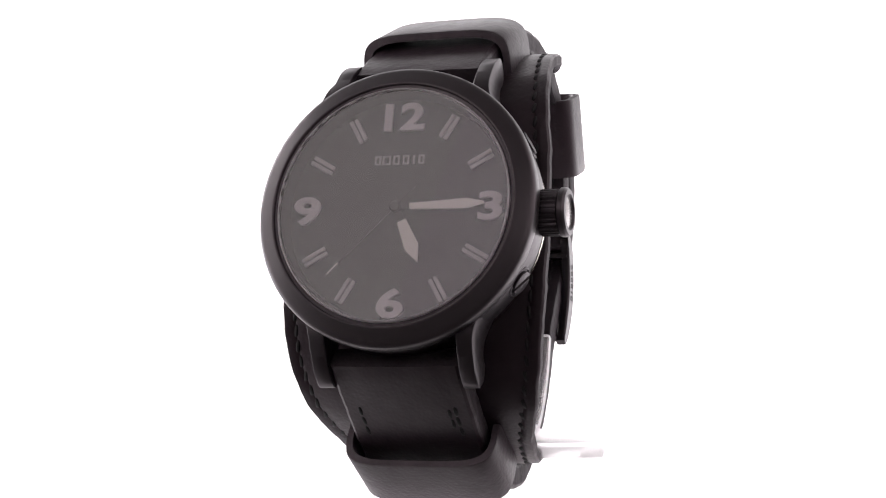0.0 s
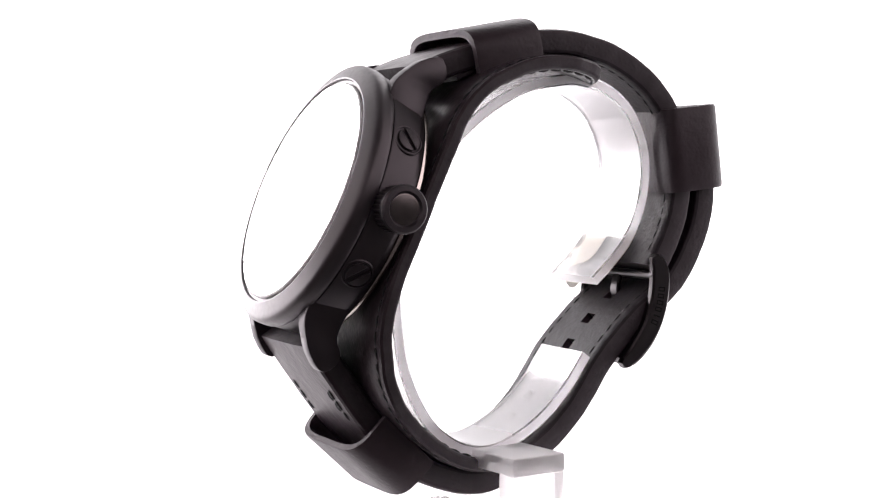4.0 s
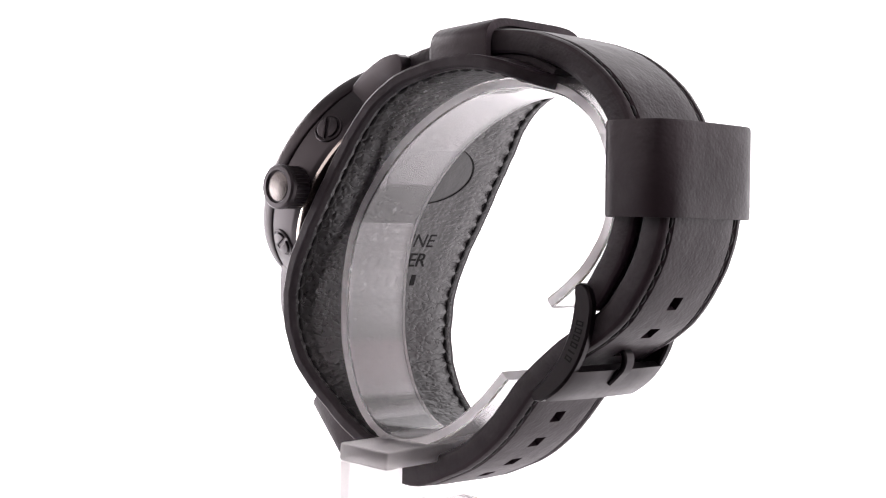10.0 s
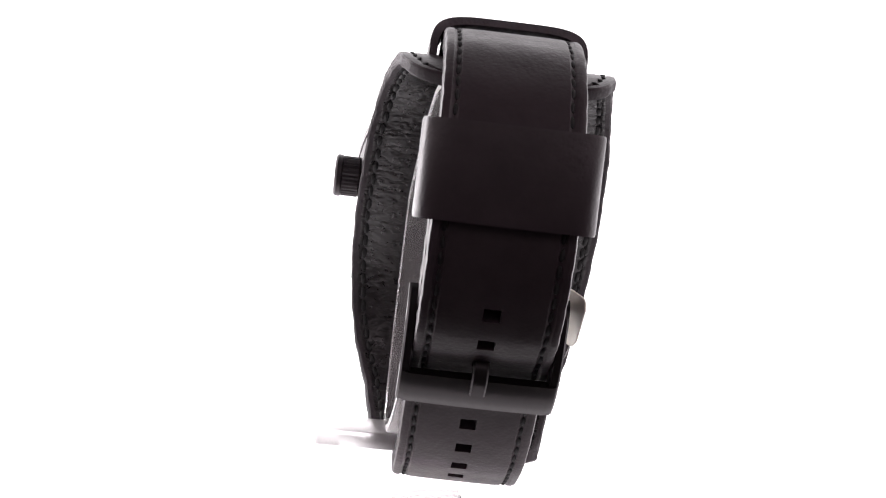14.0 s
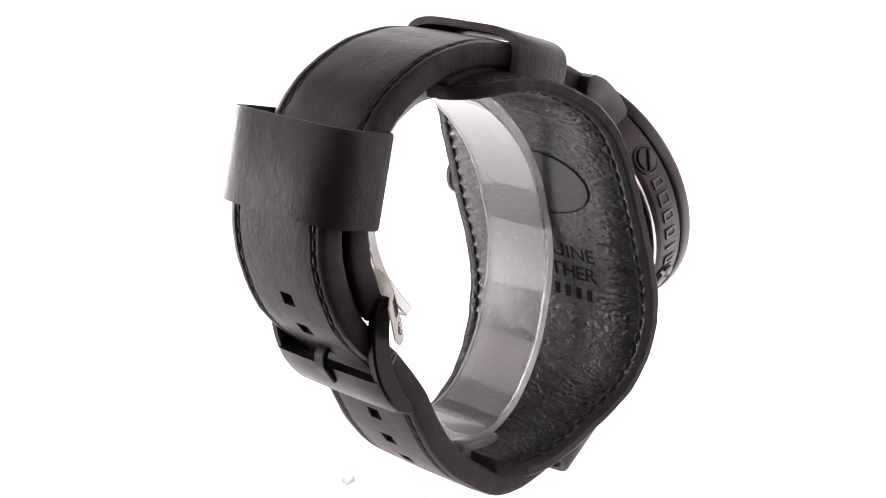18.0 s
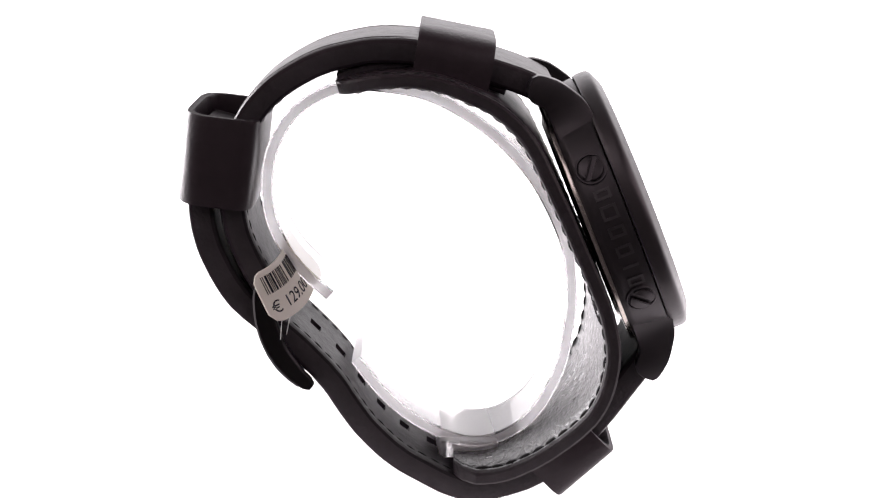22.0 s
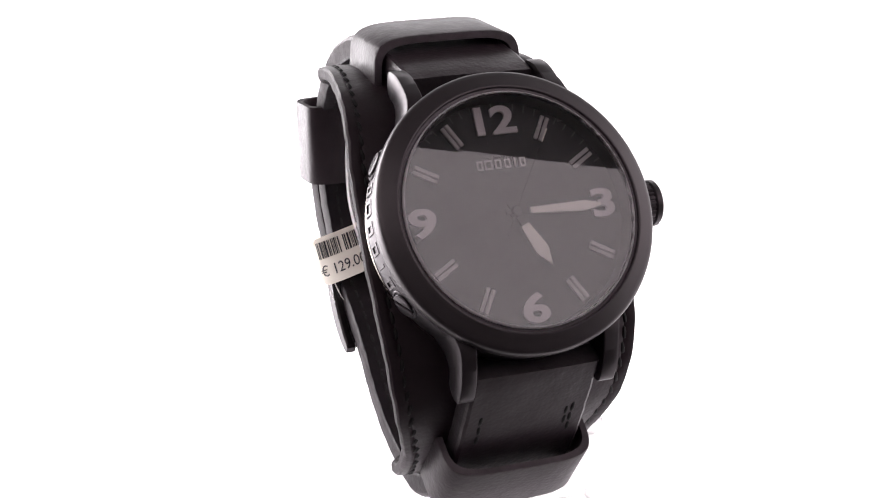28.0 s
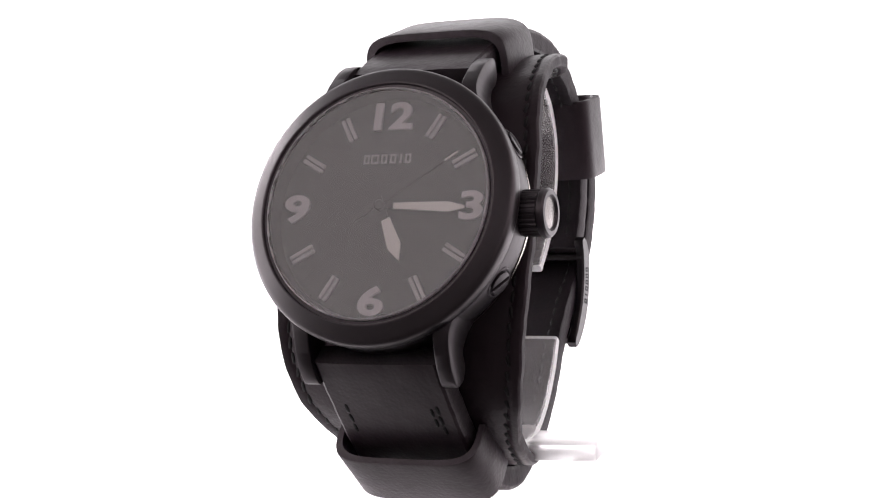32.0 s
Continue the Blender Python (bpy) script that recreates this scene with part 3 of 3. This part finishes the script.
def strap_section(half, thick, flat_until):
    def section(s, full=half):
        half = full + 0.04 * math.sin(s * 1.1) + 0.03 * math.sin(s * 2.1 + 1)
        h = thick / 2
        k = min(max((s - flat_until) / 6.0, 0.0), 1.0)
        g = 0.25 * k
        rows = [(half, h * 0.60, -h * 0.70), (half - 0.25, h * 0.86, -h * 0.92), (half - 0.8, h * (1.0 - 0.02 * k), -h), (half - 1.5, h * (1.0 - 0.02 * k), -h), (half - 2.0, h * (1.0 - 0.10 * k) - g * 0.6, -h),
                (half - 2.5, h * (1.0 - 0.09 * k) - g, -h), (half - 3.1, h * 1.0, -h), (half - 4.2, h * 1.03, -h), (5.0, h * 1.05, -h), (1.5, h * 1.05, -h)]
        return [(-y, u, l) for y, u, l in rows] + rows[::-1]
    return section


def stitch_mesh(long, wide, tall):
    """A short plump stitch of thread, its ends sunk lower than its middle."""
    bm = bmesh.new()
    rings = []
    for f, q, drop in ((-1.0, 0.45, 0.5), (-0.72, 0.85, 0.16), (0.0, 1.0, 0.0), (0.72, 0.85, 0.16), (1.0, 0.45, 0.5)):
        rings.append([bm.verts.new((f * long / 2 * MM, math.cos(a) * wide / 2 * q * MM, (math.sin(a) * tall / 2 * q - drop * tall / 2) * MM)) for a in [math.pi * k / 3 for k in range(6)]])
    for p, q in zip(rings, rings[1:]):
        for k in range(6):
            bm.faces.new((p[k], p[(k + 1) % 6], q[(k + 1) % 6], q[k]))
    bm.faces.new(rings[0][::-1])
    bm.faces.new(rings[-1])
    me = bpy.data.meshes.new("stitch")
    bm.to_mesh(me)
    bm.free()
    me.polygons.foreach_set("use_smooth", [True] * len(me.polygons))
    me.materials.append(THREAD)
    return me


STITCH, LINING_STITCH = stitch_mesh(2.35, 0.85, 0.75), stitch_mesh(2.5, 1.15, 1.0)


JITTER = random.Random(7)


def stitches(owner, line, side, y_of, lift, s0, s1, pitch=2.75, mesh=None):
    s = s0
    while s <= s1:
        p, t, n = at(line, s)
        n = n * side
        lateral = Vector((0, 1, 0))
        along = Vector((t.x, 0, t.y))
        y = y_of(s)
        slope = math.atan((y_of(s + 0.5) - y_of(s - 0.5)))
        out = Vector((n.x, 0, n.y))
        m = Matrix((along, out.cross(along), out)).transposed().to_4x4()
        ob = new("stitch", mesh or STITCH)
        ob.parent = owner
        q = Vector((p.x, y + JITTER.uniform(-0.07, 0.07), p.y)) + out * (lift + JITTER.uniform(-0.04, 0.04))
        ob.matrix_basis = Matrix.Translation(q * MM) @ m @ Matrix.Rotation(slope + JITTER.uniform(-0.09, 0.09), 4, "Z")
        s += pitch


def build_straps():
    mats = [LEATHER, LEATHER_EDGE, UNDERSIDE]
    upper = part("upper_strap", band(UPPER, 12.4, strap_section(12.4, 4.7, 24), 1, steps=110), mats, watch, "short padded black leather strap end")
    total = LOWER[1][-1]
    holes = [HOLE_FIRST + k * HOLE_PITCH for k in range(9)]
    lower = part("lower_strap", band(LOWER, 12.2, strap_section(12.2, 4.8, 34), -1, hole_at=holes, steps=150), mats, watch, "long padded black leather strap end with punched holes")
    for y in (-9.8, 9.8):
        stitches(upper, UPPER, 1, lambda s: y, 2.0, 28, UPPER[1][-1] - 4)
        stitches(upper, UPPER, -1, lambda s: y, 2.2, 34, UPPER[1][-1] - 4)
        stitches(lower, LOWER, -1, lambda s: y, 2.05, 42, total - 3)
        stitches(lower, LOWER, 1, lambda s: y, 2.25, 44, total - 30)
        stitches(lower, LOWER, -1, lambda s: math.copysign(9.0, y), 2.4, 11.0, 16.5, 2.5)
    stitches(lower, LOWER, -1, lambda s: -7.9, 2.45, 11.5, 15.5, 2.5)
    # Added dark filler closes the gap where strap and pad should touch.
    filler = curve([(-6, 30.6), (0, 32.8), (6, 34.2), (12, 34.9), (17.5, 34.4), (21.5, 33.2), (24.4, 31.9)])
    part("strap_filler", band(filler, 11, lambda s: [(-11.4, 0.6, -0.6), (-11.0, 0.95, -1.0), (0, 1.0, -1.1), (11.0, 0.95, -1.0), (11.4, 0.6, -0.6)], 1, steps=40), [LEATHER_EDGE, LEATHER_EDGE, LEATHER_EDGE], watch, "added black filler closing the gap between the strap and the cuff pad")
    # the wide pad under the watch head
    length = PAD[1][-1]
    width = smooth_table([(0, 11.0), (0.8, 13.6), (2.2, 16.2), (4.5, 18.2), (9, 19.7), (20, 20.8), (32, 22.6), (45, 24.4), (62, 25.2), (74, 25.0), (84, 24.0), (92, 22.4), (102, 19.4), (length - 4, 16.4), (length - 1.5, 14.4), (length, 11.5)])

    def pad_section(s):
        w = width(s) + 0.05 * math.sin(s * 0.9) + 0.03 * math.sin(s * 1.7)
        return [(-w, 0.75, -0.75), (-w + 0.35, 1.2, -1.15), (-w + 1.3, 1.3, -1.4), (-w + 2.0, 1.2, -1.38), (-w + 2.5, 1.0, -1.1), (-w + 3.1, 1.3, -1.35), (-w * 0.6, 1.35, -1.35), (-w * 0.3, 1.35, -1.35), (0, 1.35, -1.35),
                (w * 0.3, 1.35, -1.35), (w * 0.6, 1.35, -1.35), (w - 3.1, 1.3, -1.35), (w - 2.5, 1.0, -1.1), (w - 2.0, 1.2, -1.38), (w - 1.3, 1.3, -1.4), (w - 0.35, 1.2, -1.15), (w, 0.75, -0.75)]

    pad = part("cuff_pad", band(PAD, 24, pad_section, -1, 2, steps=150), [LEATHER, LEATHER_EDGE, LINING], watch, "wide black leather cuff pad with wrinkled grained lining")
    for sgn in (1, -1):
        stitches(pad, PAD, -1, lambda s: sgn * (width(s) - 2.5), 1.1, 4, length - 5)
        stitches(pad, PAD, 1, lambda s: sgn * (width(s) - 2.6), 1.3, 4, length - 5, 3.0, LINING_STITCH)
    return pad


def arch(name, p0, p1, out, half, inner, foot, wall, label):
    """A leather band bridging the strap: it runs from p0 to p1 and bulges along out."""
    p0, p1, out = Vector(p0), Vector(p1), Vector(out).normalized()
    run = p1 - p0
    shape = []
    for k in range(41):
        a = math.pi * k / 40
        c, s = math.cos(a), math.sin(a)
        shape.append((math.copysign(abs(c) ** 0.42, c), s ** 0.42 if s > 0 else 0.0))
    bm = bmesh.new()
    rows = []
    for f in (0.0, 0.03, 0.97, 1.0):
        trim = 0.12 if f in (0.0, 1.0) else 0.0
        base = p0 + run * f
        ring = []
        for w, h, e in ((half - trim, inner + wall - trim, 0), (half - wall + trim, inner + trim, 1)):
            ring.append([bm.verts.new((base.x + out.x * (foot + (h - foot) * v), w * u, base.y + out.y * (foot + (h - foot) * v))) for u, v in shape])
        rows.append(ring)
    for a, b in zip(rows, rows[1:]):
        for k in range(40):
            bm.faces.new((a[0][k], a[0][k + 1], b[0][k + 1], b[0][k]))
            bm.faces.new((a[1][k + 1], a[1][k], b[1][k], b[1][k + 1]))
        for k in (0, 40):
            bm.faces.new((a[0][k], b[0][k], b[1][k], a[1][k]))
    for r in (rows[0], rows[-1]):
        for k in range(40):
            bm.faces.new((r[0][k], r[0][k + 1], r[1][k + 1], r[1][k])).material_index = 1
    return part(name, bm, [LEATHER, CUT_EDGE], watch, label)


def oval_loop(name, p0, p1, out, half, low, high, wall, label):
    """A closed leather loop about the strap from p0 to p1."""
    p0, p1, out = Vector(p0), Vector(p1), Vector(out).normalized()
    bm = bmesh.new()
    rows = []
    n = 64
    for f in (0.0, 0.03, 0.97, 1.0):
        trim = 0.15 if f in (0.0, 1.0) else 0.0
        base = p0.lerp(p1, f)
        ring = []
        for inset in (trim, wall - trim):
            vs = []
            for k in range(n):
                a = 2 * math.pi * k / n
                c, s = math.cos(a), math.sin(a)
                y = (half - inset) * math.copysign(abs(c) ** 0.36, c)
                mid, dep = (low + high) / 2, (high - low) / 2 - inset
                h = mid + dep * math.copysign(abs(s) ** (0.62 if s > 0 else 0.3), s)
                vs.append(bm.verts.new((base.x + out.x * h, y, base.y + out.y * h)))
            ring.append(vs)
        rows.append(ring)
    for a, b in zip(rows, rows[1:]):
        for k in range(n):
            j = (k + 1) % n
            bm.faces.new((a[0][k], a[0][j], b[0][j], b[0][k]))
            bm.faces.new((a[1][j], a[1][k], b[1][k], b[1][j]))
    for r in (rows[0], rows[-1]):
        for k in range(n):
            j = (k + 1) % n
            bm.faces.new((r[0][k], r[0][j], r[1][j], r[1][k])).material_index = 1
    return part(name, bm, [SMOOTH_LEATHER, LEATHER_EDGE], watch, label)


def build_buckle():
    sidebar = curve([(36.3, -4.6), (37.5, -7.2), (37.6, -10.5), (36.9, -14.6), (35.0, -19.3), (31.6, -23.6), (28.6, -26.0)])
    total = sidebar[1][-1]
    wide = smooth_table([(0, 0.7), (1.2, 1.5), (4, 2.0), (12, 2.1), (19, 1.9), (total - 1, 1.3), (total, 0.7)])
    frames = []
    for sgn in (1, -1):
        def section(s, sgn=sgn):
            w = wide(s)
            return [(sgn * 13.0 - 0.95, w * 0.8, -w * 0.8), (sgn * 13.0 - 0.6, w, -w), (sgn * 13.0 + 0.6, w, -w), (sgn * 13.0 + 0.95, w * 0.8, -w * 0.8)]
        frames.append(part("buckle_side" if sgn < 0 else "buckle", band(sidebar, 1, section, 1, steps=48), BUCKLE_STEEL, watch if sgn > 0 else frames[0], "black plated tang buckle" if sgn > 0 else ""))
    for k in range(6):
        p, t, n = at(sidebar, 7.0 + 1.35 * k)
        m = Matrix((Vector((t.x, 0, t.y)), Vector((n.x, 0, n.y)), Vector((t.x, 0, t.y)).cross(Vector((n.x, 0, n.y))))).transposed().to_4x4()
        mark = plain_mark(k, 0, 0, 0.15 if k == 4 else 0.45, 0.75, 0.22, -0.06, 0.06)
        part("buckle_mark", mark, STAMP_DARK, frames[1], smooth=False, matrix=Matrix.Translation((p.x, -13.95, p.y)) @ m)
    bar = curve([(36.6, -19.6), (35.0, -22.0), (33.1, -24.0), (31.0, -25.6)])
    part("buckle_bar", band(bar, 12, lambda s: [(-13.6, 0.5, -0.5), (-12.4, 0.85, -0.7), (-6, 0.95, -0.7), (0, 1.0, -0.7), (6, 0.95, -0.7), (12.4, 0.85, -0.7), (13.6, 0.5, -0.5)], 1, steps=14), BUCKLE_STEEL, frames[0])
    part("buckle_pin", tube([(36.4, -13.4, -8.6), (36.4, 13.4, -8.6)], 0.85, 16), BUCKLE_STEEL, frames[0])
    tang = curve([(36.2, -8.8), (35.4, -12.0), (36.2, -15.2), (38.4, -17.4), (38.3, -19.6), (36.9, -21.4), (35.5, -22.9)])
    part("buckle_tang", band(tang, 1.4, lambda s: [(-1.4, 0.3, -0.3), (-1.1, 0.6, -0.5), (1.1, 0.6, -0.5), (1.4, 0.3, -0.3)], 1, steps=26), BUCKLE_STEEL, frames[0])
    return frames[0]


HOLE_FIRST, HOLE_PITCH = 55.6, 6.8
cuff_pad = build_straps()
arch("upper_keeper", (-3.2, 34.2), (10.6, 36.6), (-0.15, 0.99), 14.8, 3.9, -3.5, 1.6, "black leather keeper band sewn to the cuff pad")
arch("lower_keeper", (-25.0, -33.9), (-15.3, -43.2), (-0.70, -0.71), 14.6, 4.8, -3.0, 1.4, "black leather keeper band sewn to the cuff pad")
oval_loop("strap_loop", (44.6, 24.7), (46.3, 8.2), (0.995, 0.095), 15.2, -6.6, 7.7, 1.4, "broad plain black leather strap loop")
build_buckle()


def build_stamp():
    """Stamped lettering on the lining behind the head, read from inside the cuff; raised, with the stamp's shade put
    into its dark colour.
    """
    def here(s):
        p, t, n = at(PAD, s)
        up, out = Vector((-t.x, 0, -t.y)), Vector((n.x, 0, n.y))
        return Matrix.Translation((p.x + out.x * 1.42, 1.0, p.y + out.y * 1.42)) @ Matrix((up.cross(out), up, out)).transposed().to_4x4()

    def word(body, wide, s):
        whole = lettering(body, 4.4, 0.36, 1.0, 0.03)
        reach = max(v.co.x for v in whole.verts)
        whole.free()
        left = -reach
        for ch in body:
            bm = lettering(ch, 4.4, 0.36, 1.0, 0.03)
            half = max(v.co.x for v in bm.verts)
            for v in bm.verts:
                v.co.x = (left + half + v.co.x) * wide / 2 / reach
            left += 2 * half + (2 * reach - sum(WIDTHS[c] for c in body)) / (len(body) - 1)
            part("stamped_letter", bm, STAMP_DARK, cuff_pad, "stamped letter", smooth=False, matrix=here(s))
    WIDTHS = {}
    for ch in "GENUILATHR":
        bm = lettering(ch, 4.4, 0.36, 1.0, 0.03)
        WIDTHS[ch] = 2 * max(v.co.x for v in bm.verts)
        bm.free()
    word("GENUINE", 21.4, 67.0)
    word("LEATHER", 21.0, 71.6)
    for k in range(5):
        part("stamped_bar", block(-3.6 + k * 2.8, -2.3 + k * 2.8, -1.2, 1.2, -0.05, 0.1), STAMP_DARK, cuff_pad, smooth=False, matrix=here(76.2))
    ring = lathe([(12.4, -0.05), (12.8, -0.05), (12.8, 0.12), (12.4, 0.12)], 80)
    bmesh.ops.scale(ring, vec=(1.0, 0.55, 1), verts=ring.verts)
    for v in ring.verts:
        p, t, n = at(PAD, 50.8 - v.co.y)
        z = v.co.z
        v.co = Vector((p.x + n.x * (1.42 + z), 1.0 + v.co.x, p.y + n.y * (1.42 + z)))
    part("stamped_oval", ring, STAMP_DARK, cuff_pad, smooth=False)
    disc = bmesh.new()
    loops = []
    for f in (1.0, 0.75, 0.5, 0.25):
        loops.append([disc.verts.new((1.0 * f * 12.4 * math.cos(2 * math.pi * k / 60), f * 6.82 * math.sin(2 * math.pi * k / 60), 0.03)) for k in range(60)])
    for a, b in zip(loops, loops[1:]):
        for k in range(60):
            disc.faces.new((a[k], a[(k + 1) % 60], b[(k + 1) % 60], b[k]))
    disc.faces.new(loops[-1])
    for v in disc.verts:
        p, t, n = at(PAD, 50.8 - v.co.y)
        v.co = Vector((p.x + n.x * 1.41, 1.0 + v.co.x, p.y + n.y * 1.41))
    part("stamped_field", disc, PRESSED, cuff_pad, "pressed smooth oval field")
    for k in range(5):
        part("stamped_bar", block(-9.0 + k * 3.9, -8.1 + k * 3.9, -1.6, 1.6, -0.05, 0.08), STAMP_DARK, cuff_pad, smooth=False, matrix=here(51.2))


build_stamp()

# ---- the clear stand ----
stand = tagged(new("watch_stand"), "clear acrylic watch stand with a curved cuff and foot", "display stand")
STAND = Matrix.Diagonal((1000, 1000, 1000, 1)) @ LEAN @ Matrix.Diagonal((0.001, 0.001, 0.001, 1))


def build_stand():
    ring = curve([(25.7, -9.5), (29.8, -5.8), (33.6, -1.5), (36.7, 5), (37.6, 12), (36.6, 18.2), (33.2, 24.4), (27.9, 28.3), (23.0, 29.7), (17.7, 30.0), (7.0, 27.9), (-4.2, 21.2), (-12.7, 12.1), (-18.9, 0.0), (-20.4, -9), (-20.2, -15.5), (-18.8, -24.3), (-14.6, -33.2), (-9.0, -38.3), (-3, -40.0), (3, -38.8), (10, -35.0), (16, -29.6), (20.8, -23.4)])
    total = ring[1][-1]
    drift = smooth_table([(0, 0.2), (total * 0.1, 0.3), (total * 0.22, -0.9), (total * 0.38, -4.2), (total * 0.55, -6.4), (total * 0.82, -6.4), (total, -4.6)])
    sec = lambda s: [(drift(s) + y, e, -e) for y, e in ((-8.3, 0.8), (-8.0, 1.1), (-3, 1.1), (3, 1.1), (8.0, 1.1), (8.3, 0.8))]
    c = part("cuff_ring", band(ring, 7, sec, 1, steps=130), [ACRYLIC, ACRYLIC_EDGE, ACRYLIC], stand, "clear curved acrylic cuff", matrix=STAND)
    # one strip bent twice: an arm under the cuff, an upright and a foot
    front = shift(3.6, -28.45, 0, 9.5)
    a = part("arm", block(-5.75, 5.75, 0.0, 33.0, -3.4, 0.0, 0.5), FROSTED, stand, "clear acrylic arm", matrix=front @ Matrix.Translation((0, 0, 18.35)) @ Matrix.Rotation(radians(-5.3), 4, "X"))
    p = part("post", block(-5.75, 5.75, 0.02, 4.6, 4.0, 14.9, 0.4), FROSTED, stand, "clear acrylic upright", matrix=front)
    f = part("foot", block(-5.75, 5.75, 0.0, 28.8, 0.0, 3.9, 0.4), FOOT_CLEAR, stand, "glossy clear acrylic foot plate", matrix=front)
    for ob in (c, a, p, f):
        ob.visible_shadow = False


build_stand()

# ---- the price tag ----
tag = tagged(new("price_tag"), "cream paper price tag with barcode hung on a strap", "price tag")


def build_tag():
    # its middle line swings inwards from the buckle, and it leans along the stand's cuff
    total, start, end = 22.2, Vector((36.4, 21.0, TAG_Z - 0.6)), Vector((31.9, 3.9, TAG_Z + 7.3))
    lean_start, lean_end = Vector((0.40, 0.19, 0.89)), Vector((0.61, 0.17, 0.77))

    def middle(f):
        return start.lerp(end, f) + Vector((-3.1, 1.0, 0.0)) * math.sin(math.pi * min(max(f, 0.0), 1.0) ** 0.75)

    def where(s, v, lift):
        f = s / total
        up = lean_start.lerp(lean_end, f).normalized()
        out = (middle(f + 0.02) - middle(f - 0.02)).cross(up).normalized()
        return middle(f) + up * v + out * lift
    bm = bmesh.new()
    grid = {}
    ns, nv = 36, 7
    for side, lift in ((0, 0.15), (1, -0.15)):
        for i in range(ns + 1):
            s = total * i / ns
            e = min(s, total - s)
            half = 5.2 - (1.9 - math.sqrt(max(0, 1.9 ** 2 - (1.9 - min(e, 1.9)) ** 2)))
            for j in range(nv + 1):
                grid[side, i, j] = bm.verts.new(where(s, half * (2 * j / nv - 1), lift))
    for i in range(ns):
        for j in range(nv):
            for side in (0, 1):
                q = [grid[side, i, j], grid[side, i + 1, j], grid[side, i + 1, j + 1], grid[side, i, j + 1]]
                bm.faces.new(q if side else q[::-1])
        for j in (0, nv):
            bm.faces.new((grid[0, i, j], grid[0, i + 1, j], grid[1, i + 1, j], grid[1, i, j]))
    for i in (0, ns):
        for j in range(nv):
            bm.faces.new((grid[0, i, j], grid[0, i, j + 1], grid[1, i, j + 1], grid[1, i, j]))
    card = part("card", bm, PAPER, tag)

    def wrap(flat, s0, v0, name, label=""):
        for q in flat.verts:
            q.co = where(s0 + q.co.x, v0 + q.co.y, 0.2 + q.co.z)
        return part(name, flat, INK, card, label, smooth=False)
    random.seed(4)
    s = 1.2
    while s < 13.0:
        w = random.choice((0.16, 0.16, 0.3, 0.45))
        if not 7.0 < s < 7.9:
            wrap(block(0, w, -1.8, 1.8, 0.0, 0.05), s, 2.3, "barcode_bar")
        s += w + random.choice((0.16, 0.2, 0.34))
    price = lettering("\u20ac 129.00", 3.3, 0.05, 0.95, 0.0)
    wrap(price, 6.5, -2.2, "price", "printed price")
    # two fine strands run from the tag's corner down round the strap
    for k in (0, 1):
        a = where(1.4 + 1.8 * k, -5.0, 0.1)
        path = [a + Vector((0.25 * f * (1 + k), -0.9 * f - 0.12 * f * f * k, -2.1 * f + 0.05 * f * f)) for f in ((0, 1, 2, 3, 4), (0, 0.5, 1, 1.5, 2))[k]]
        part("tag_thread", tube(path, 0.09, 6), THREAD_CLEAR, tag)


TAG_Z = CAM_HEIGHT * 1000 - 51.7
build_tag()


# ---- what moves: the stand turns with the watch and its tag, and the hands run ----
def motions():
    times = [0.0] + [k * 0.5 for k in range(1, 64)] + [32.0]
    walk(watch, [(t, turn(t) @ LEAN) for t in times])
    walk(stand, [(t, turn(t)) for t in times])
    walk(tag, [(t, turn(t)) for t in times])
    pivot = Matrix.Translation(DIAL_SEAT.translation * MM) @ DIAL_SEAT.to_3x3().to_4x4()
    walk(minute_hand, [(t, pivot @ Matrix.Rotation(radians(-(88.9 + 0.1 * t)), 4, "Z")) for t in (0.0, 8.0, 16.0, 24.0, 32.0)])
    rows = []
    for k in range(33):
        a = pivot @ Matrix.Rotation(radians(-(SECOND_START + 6 * k)), 4, "Z")
        if k:
            rows.append((k - 1 + SECOND_STEP + 0.1, a))
        else:
            rows.append((0.0, a))
        rows.append((min(k + SECOND_STEP, 32.0), a))
    walk(second_hand, rows)


SECOND_START, SECOND_STEP = 224.0, 0.5
motions()
